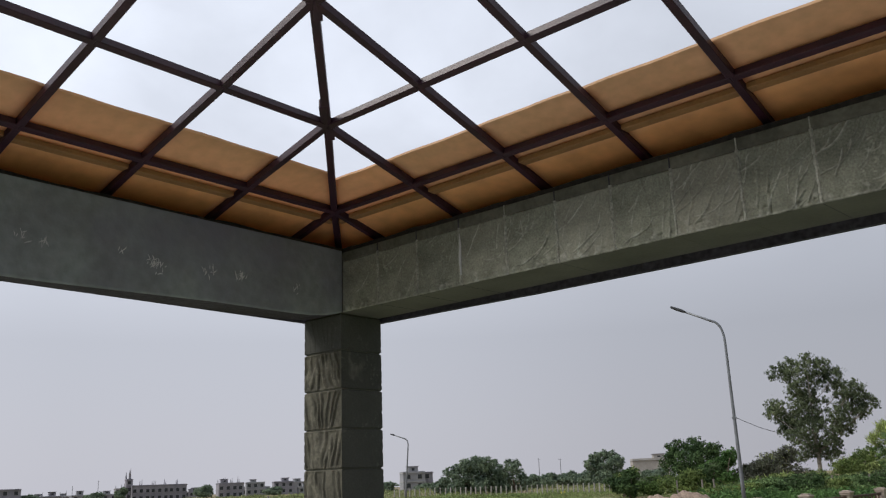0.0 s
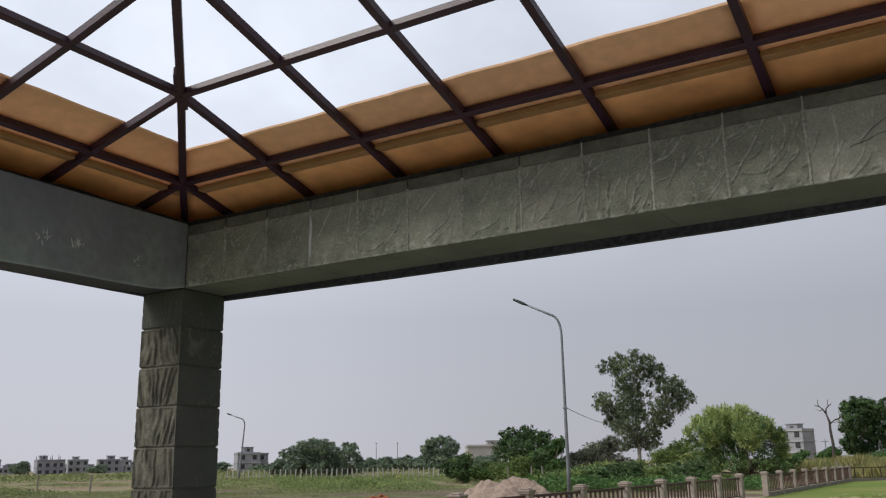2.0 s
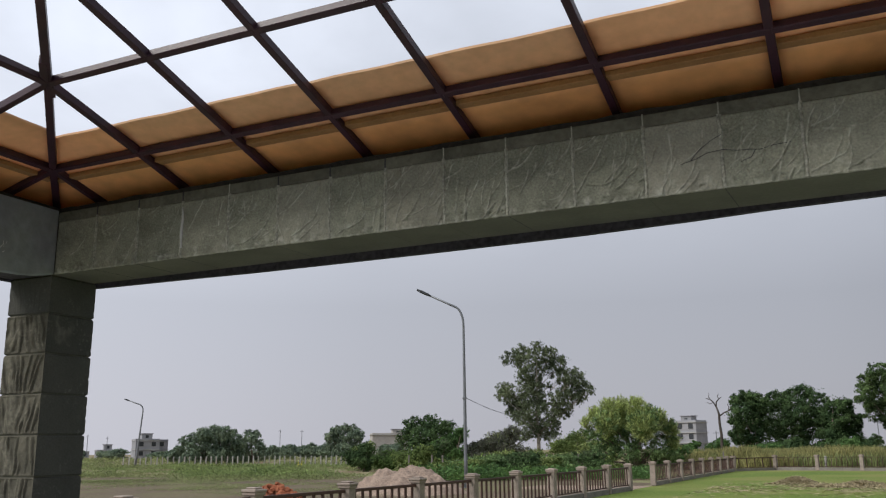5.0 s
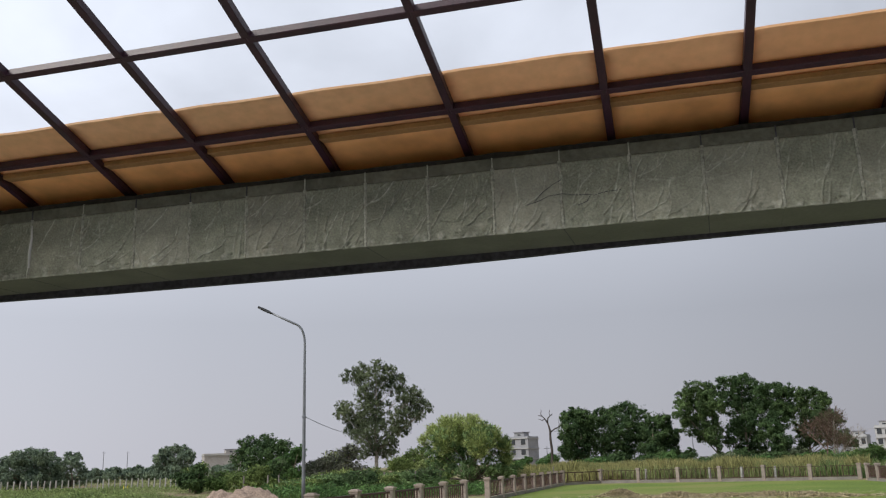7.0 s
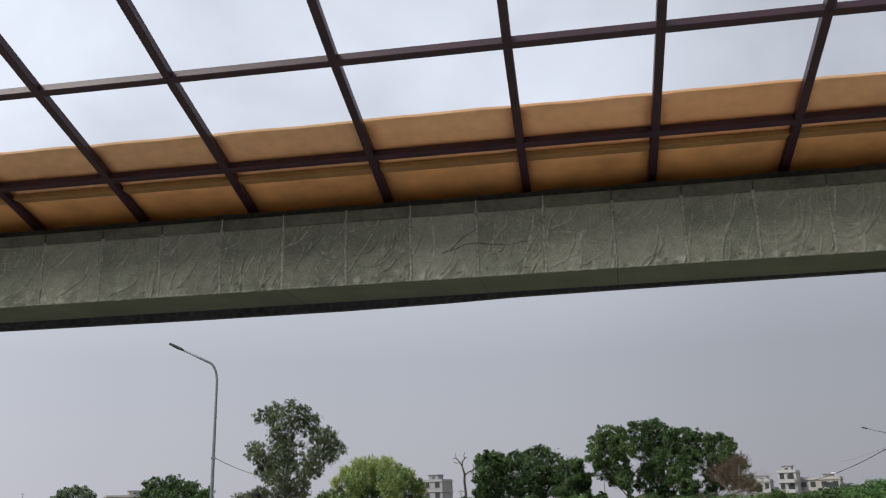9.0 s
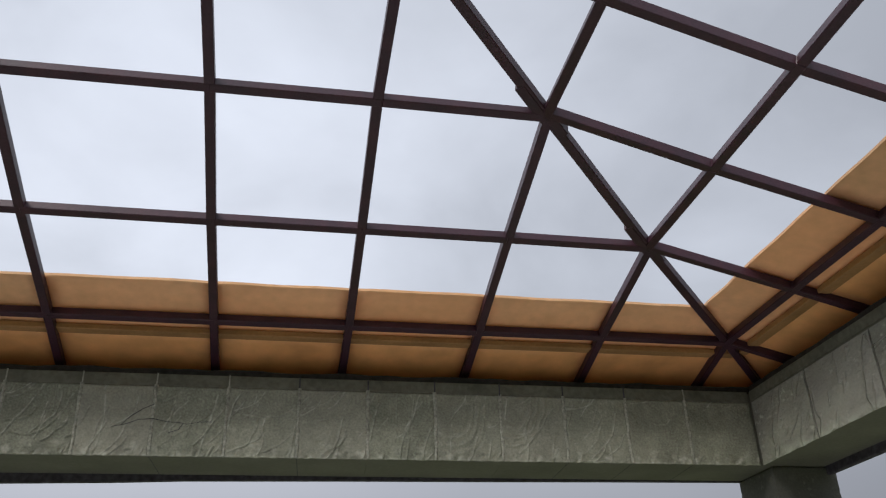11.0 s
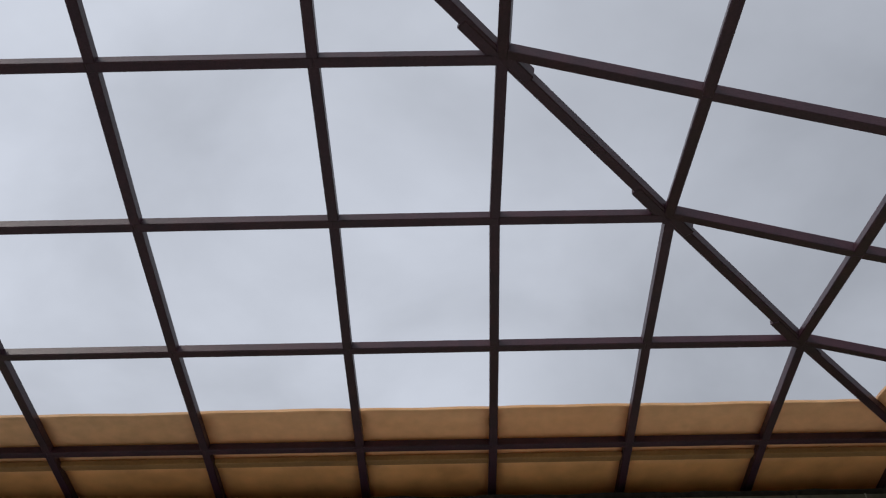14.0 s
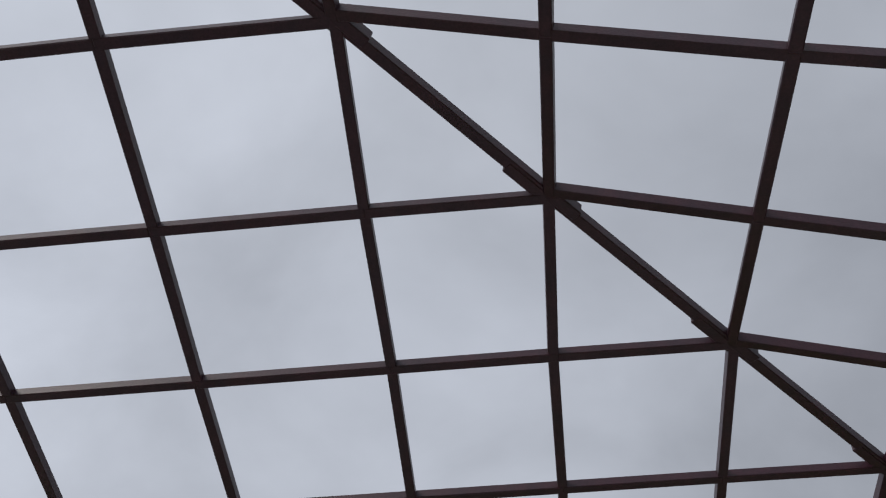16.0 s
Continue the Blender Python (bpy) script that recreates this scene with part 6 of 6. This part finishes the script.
def relief_tile(seed, w, h, style):
    """A stamped front tile: a fine sheet pressed with slanting grooves, arcs or soft dents, its lower edge chipped."""
    rs = np.random.RandomState(seed)
    nx, nz = 84, 84
    gx, gz = np.meshgrid(np.linspace(-0.5, 0.5, nx), np.linspace(-0.5, 0.5, nz))
    px, pz = gx * (w - 0.010), gz * h
    raise_by = np.array([[0.0045 * noise.noise(Vector((x * 7, z * 7, seed))) + 0.0016 * noise.noise(Vector((x * 26, z * 26, seed + 5))) for x, z in zip(rx, rz)] for rx, rz in zip(px, pz)])
    count = {"slant": 20, "faint": 13, "arc": 9, "plain": 3}[style]
    deep = {"slant": 0.0070, "faint": 0.0055, "arc": 0.005, "plain": 0.003}[style]
    crest = np.zeros(px.shape)
    lie, bend = rs.normal(236, 6), rs.uniform(-0.022, -0.004)
    for c in range(count):
        f = ((c + rs.uniform(0.1, 0.9)) / count - 0.5) * 1.25
        along = rs.uniform(-0.05, 0.28)
        x, z = -math.sin(math.radians(lie)) * f * w - math.cos(math.radians(lie)) * along, math.cos(math.radians(lie)) * f * w - math.sin(math.radians(lie)) * along
        aim = math.radians(lie + rs.normal(0, 9)) - 20 * bend
        length, wide, a = rs.uniform(0.08, 0.36), rs.uniform(0.0026, 0.0046), deep * rs.uniform(0.5, 1.3)
        near, side = np.full(px.shape, 9.0), np.zeros(px.shape)
        for k in range(48):
            aim += rs.normal(0, 0.07) + bend
            x, z = x + math.cos(aim) * length / 48, z + math.sin(aim) * length / 48
            d = np.hypot(px - x, pz - z)
            closer = d < near
            side = np.where(closer, (px - x) * math.sin(aim) - (pz - z) * math.cos(aim), side)
            near = np.where(closer, d, near)
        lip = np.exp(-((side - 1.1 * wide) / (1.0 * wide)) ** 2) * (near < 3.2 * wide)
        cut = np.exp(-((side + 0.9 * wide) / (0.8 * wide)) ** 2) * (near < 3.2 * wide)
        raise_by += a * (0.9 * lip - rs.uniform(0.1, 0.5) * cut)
        # pale colour along each lip stands in for light on the ridge
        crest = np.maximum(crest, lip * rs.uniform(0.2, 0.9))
    if style == "arc":
        cx, cz = rs.uniform(-0.35, -0.05) * w, rs.uniform(0.15, 0.5) * h
        r = np.hypot(px - cx, (pz - cz) * 0.8) + raise_by * 5
        # the arcs' crests are painted pale like lit ridges
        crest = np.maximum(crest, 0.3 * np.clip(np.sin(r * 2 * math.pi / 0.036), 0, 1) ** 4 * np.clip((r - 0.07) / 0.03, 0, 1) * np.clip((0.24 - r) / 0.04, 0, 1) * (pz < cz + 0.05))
        raise_by += 0.0030 * np.sin(r * 2 * math.pi / 0.036) * np.clip((r - 0.07) / 0.03, 0, 1) * np.clip((0.24 - r) / 0.04, 0, 1) * (pz < cz + 0.05)
    edge = np.array([noise.noise(Vector((x * 22, z * 22, seed + 9))) for x, z in zip(px.ravel(), pz.ravel())]).reshape(px.shape)
    low = np.clip((-0.28 - gz) / 0.14, 0, 1)
    raise_by += np.clip(edge - 0.05, 0, 1) * 0.011 * low
    pits = np.array([noise.noise(Vector((x * 34, z * 48, seed + 17))) for x, z in zip(px.ravel(), pz.ravel())]).reshape(px.shape)
    raise_by -= np.clip(pits - 0.30, 0, 1) * 0.020 * low
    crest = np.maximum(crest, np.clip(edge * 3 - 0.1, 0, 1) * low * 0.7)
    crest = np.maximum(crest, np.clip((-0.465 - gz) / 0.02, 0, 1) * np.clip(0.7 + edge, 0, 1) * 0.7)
    rim = np.minimum(np.minimum(0.5 - np.abs(gx), 0.5 - gz) * w / 0.008, 1.0)
    raise_by = raise_by * rim - 0.004 * (1 - rim)
    drop = np.where(gz < -0.495, 0.004 * np.array([noise.noise(Vector((x * 24, seed, 0))) for x in px.ravel()]).reshape(px.shape), 0.0)
    verts = [(x, -0.012 - u, z) for x, z, u in zip(px.ravel(), (pz + drop).ravel(), raise_by.ravel())]
    faces = [(j * nx + i, j * nx + i + 1, (j + 1) * nx + i + 1, (j + 1) * nx + i) for j in range(nz - 1) for i in range(nx - 1)]
    loop = [i for i in range(nx)] + [j * nx + nx - 1 for j in range(1, nz)] + [(nz - 1) * nx + i for i in range(nx - 2, -1, -1)] + [j * nx for j in range(nz - 2, 0, -1)]
    base = len(verts)
    verts += [(verts[i][0], 0.0, verts[i][2]) for i in loop]
    m = len(loop)
    faces += [(loop[k], base + k, base + (k + 1) % m, loop[(k + 1) % m]) for k in range(m)]
    me = cloud_mesh("tile", verts, faces, RELIEF if style in ("slant", "plain") else RELIEF_PALE)
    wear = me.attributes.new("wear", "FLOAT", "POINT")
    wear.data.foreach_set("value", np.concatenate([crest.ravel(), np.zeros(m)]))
    for p in me.polygons:
        p.use_smooth = True
    return me


TILE, TILE_H = 0.3685, 0.366
tiles = [tile_mesh(120 + i, TILE, TILE_H) for i in range(6)]
ZT = TILE_H / 2


def lay(p, turn, mesh, sx=1.0):
    t = new("tile", mesh)
    t.parent = beams
    t.matrix_local = pose(p[0], p[1], p[2], 0, 0, turn) @ Matrix.Diagonal((sx, 1, 1, 1))


joints = [-FACE_X] + [0.159 + TILE * k for k in range(-10, 11) if abs(0.16 + TILE * k) < FACE_X - 0.05] + [FACE_X]
for a, b in zip(joints, joints[1:]):
    if a > -FACE_X:
        wob = random.Random(int(a * 1000))
        pts = [(a + wob.uniform(-0.003, 0.003), by - 0.0035 + wob.uniform(-0.001, 0.0015), BOTTOM + 0.002 + (COPING_LOW + 0.006 - BOTTOM) * k / 13) for k in range(14)]
        part("joint_mortar", invb(pipe(pts, [wob.uniform(0.0105, 0.0145) for _ in range(14)], 6)), MORTAR, beams)
        part("coping_joint", invb(box((a - 0.004, FACE_Y - 0.001, COPING_LOW), (a + 0.003, FACE_Y + 0.004, TOP + 0.006))), MORTAR if wob.random() < 0.3 else SHADE_JOINT, beams)
    mid = (a + b) / 2
    style = "plain" if mid < -2.4 or mid > 3.0 else "faint" if mid < -1.35 else "slant" if mid < 0.1 else "arc" if 1.9 < mid < 2.7 else "faint"
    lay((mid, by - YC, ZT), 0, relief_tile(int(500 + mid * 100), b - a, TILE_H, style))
    if a > -FACE_X and wob.random() < 0.75:
        part("soffit_joint", invb(bar((a, FACE_Y + 0.016, BOTTOM + 0.001), (a + 0.02, FACE_Y + OUT - 0.004, BOTTOM + 0.001), wob.uniform(0.003, 0.005), 0.004, bevel=0.001)), wob.choice((SHADE_JOINT, SHADE_JOINT, COPING)), beams)
    lay(((a + b) / 2, YB - 0.012 - YC, ZT), 180, tiles[rr.randrange(6)], (b - a) / TILE)
half = FACE_Y - YC
side_joints = [half - TILE * 1.55 * k for k in range(14) if half - TILE * 1.55 * k > -half] + [-half]
for a, b in zip(side_joints[1:], side_joints):
    lay((bx, (a + b) / 2, ZT), -90, tiles[rr.randrange(6)], (b - a) / TILE)
# the west beam is plastered by hand: its lower edge sags, and rises to the column in a soft sweep
SAG = [(YB, 2.66, 2.705), (-3.0, 2.628, 2.695), (-1.8, 2.637, 2.700), (-0.8, 2.666, 2.705), (-0.2, 2.669, 2.712), (0.0, 2.675, 2.714), (0.12, 2.688, 2.718), (0.21, 2.706, 2.722), (FACE_Y, 2.724, 2.724)]
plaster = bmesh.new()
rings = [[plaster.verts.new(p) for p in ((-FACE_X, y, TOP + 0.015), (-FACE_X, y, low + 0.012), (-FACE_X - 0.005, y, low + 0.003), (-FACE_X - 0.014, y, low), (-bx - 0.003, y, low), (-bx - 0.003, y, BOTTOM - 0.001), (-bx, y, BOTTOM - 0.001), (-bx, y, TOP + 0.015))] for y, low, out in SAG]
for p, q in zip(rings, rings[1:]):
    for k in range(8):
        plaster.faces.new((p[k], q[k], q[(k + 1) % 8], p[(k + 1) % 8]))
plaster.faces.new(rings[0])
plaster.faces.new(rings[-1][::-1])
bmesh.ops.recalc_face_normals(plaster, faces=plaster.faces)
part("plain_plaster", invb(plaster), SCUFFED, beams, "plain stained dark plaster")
# underside of the west beam, its shade put into the colour
board = bmesh.new()
rings = [[board.verts.new(p) for p in ((-bx - 0.003, y, low + 0.0005), (-FACE_X - OUT + 0.002, y, out), (-FACE_X - OUT + 0.002, y, BOTTOM - 0.001), (-bx - 0.003, y, BOTTOM - 0.001))] for y, low, out in SAG]
for p, q in zip(rings, rings[1:]):
    for k in range(4):
        board.faces.new((p[k], q[k], q[(k + 1) % 4], p[(k + 1) % 4]))
bmesh.ops.recalc_face_normals(board, faces=board.faces)
part("soffit_board", invb(board), SHADE_JOINT, beams, "west beam's underside, darkened in place of shade")
# clusters of pale trowel scuffs on it
wob = random.Random(77)
for y, z, n in ((-1.96, 2.868, 7), (-1.86, 2.855, 9), (-1.24, 2.86, 4), (-1.18, 2.840, 13), (-1.15, 2.80, 5), (-0.84, 2.842, 6), (-0.80, 2.86, 5), (-0.60, 2.866, 9), (-0.57, 2.852, 8), (-1.40, 2.885, 4), (-0.12, 2.845, 5)):
    bm = bmesh.new()
    for _ in range(n):
        a, q, ln = wob.uniform(0.3, 2.2), Vector((-FACE_X, y + wob.gauss(0, 0.022), z + wob.gauss(0, 0.014))), wob.uniform(0.008, 0.026)
        d = Vector((0, math.cos(a), math.sin(a))) * ln
        add_pipe(bm, [q - d, q + Vector((0, 0.002, 0.001)), q + d], [0.0010, wob.uniform(0.0022, 0.0042), 0.0010], 5)
    part("scuff", invb(bm), WHITE_WALL, beams, "pale trowel scuffs")
# a hairline crack across two tiles, and a spill of pale mortar on one joint
yf = FACE_Y - 0.003
for pts in ([(0.33, 2.872), (0.40, 2.888), (0.46, 2.912), (0.53, 2.918), (0.60, 2.903), (0.66, 2.90), (0.70, 2.892), (0.76, 2.905), (0.84, 2.907)], [(0.38, 2.885), (0.42, 2.93), (0.48, 2.972), (0.53, 2.995)], [(0.68, 2.895), (0.66, 2.862), (0.61, 2.845)]):
    part("crack", invb(pipe([(x, yf, z) for x, z in pts], [0.0012 + 0.0006 * (k % 2) for k in range(len(pts))], 5)), SHADE_JOINT, beams, "dark hairline crack")
part("mortar_spill", invb(pipe([(-2.782, FACE_Y, 2.79), (-2.785, FACE_Y - 0.001, 2.90), (-2.779, FACE_Y, 2.98), (-2.786, FACE_Y, 3.06)], [0.006, 0.010, 0.007, 0.004], 6)), WHITE_WALL, beams, "pale spilt mortar on a joint")
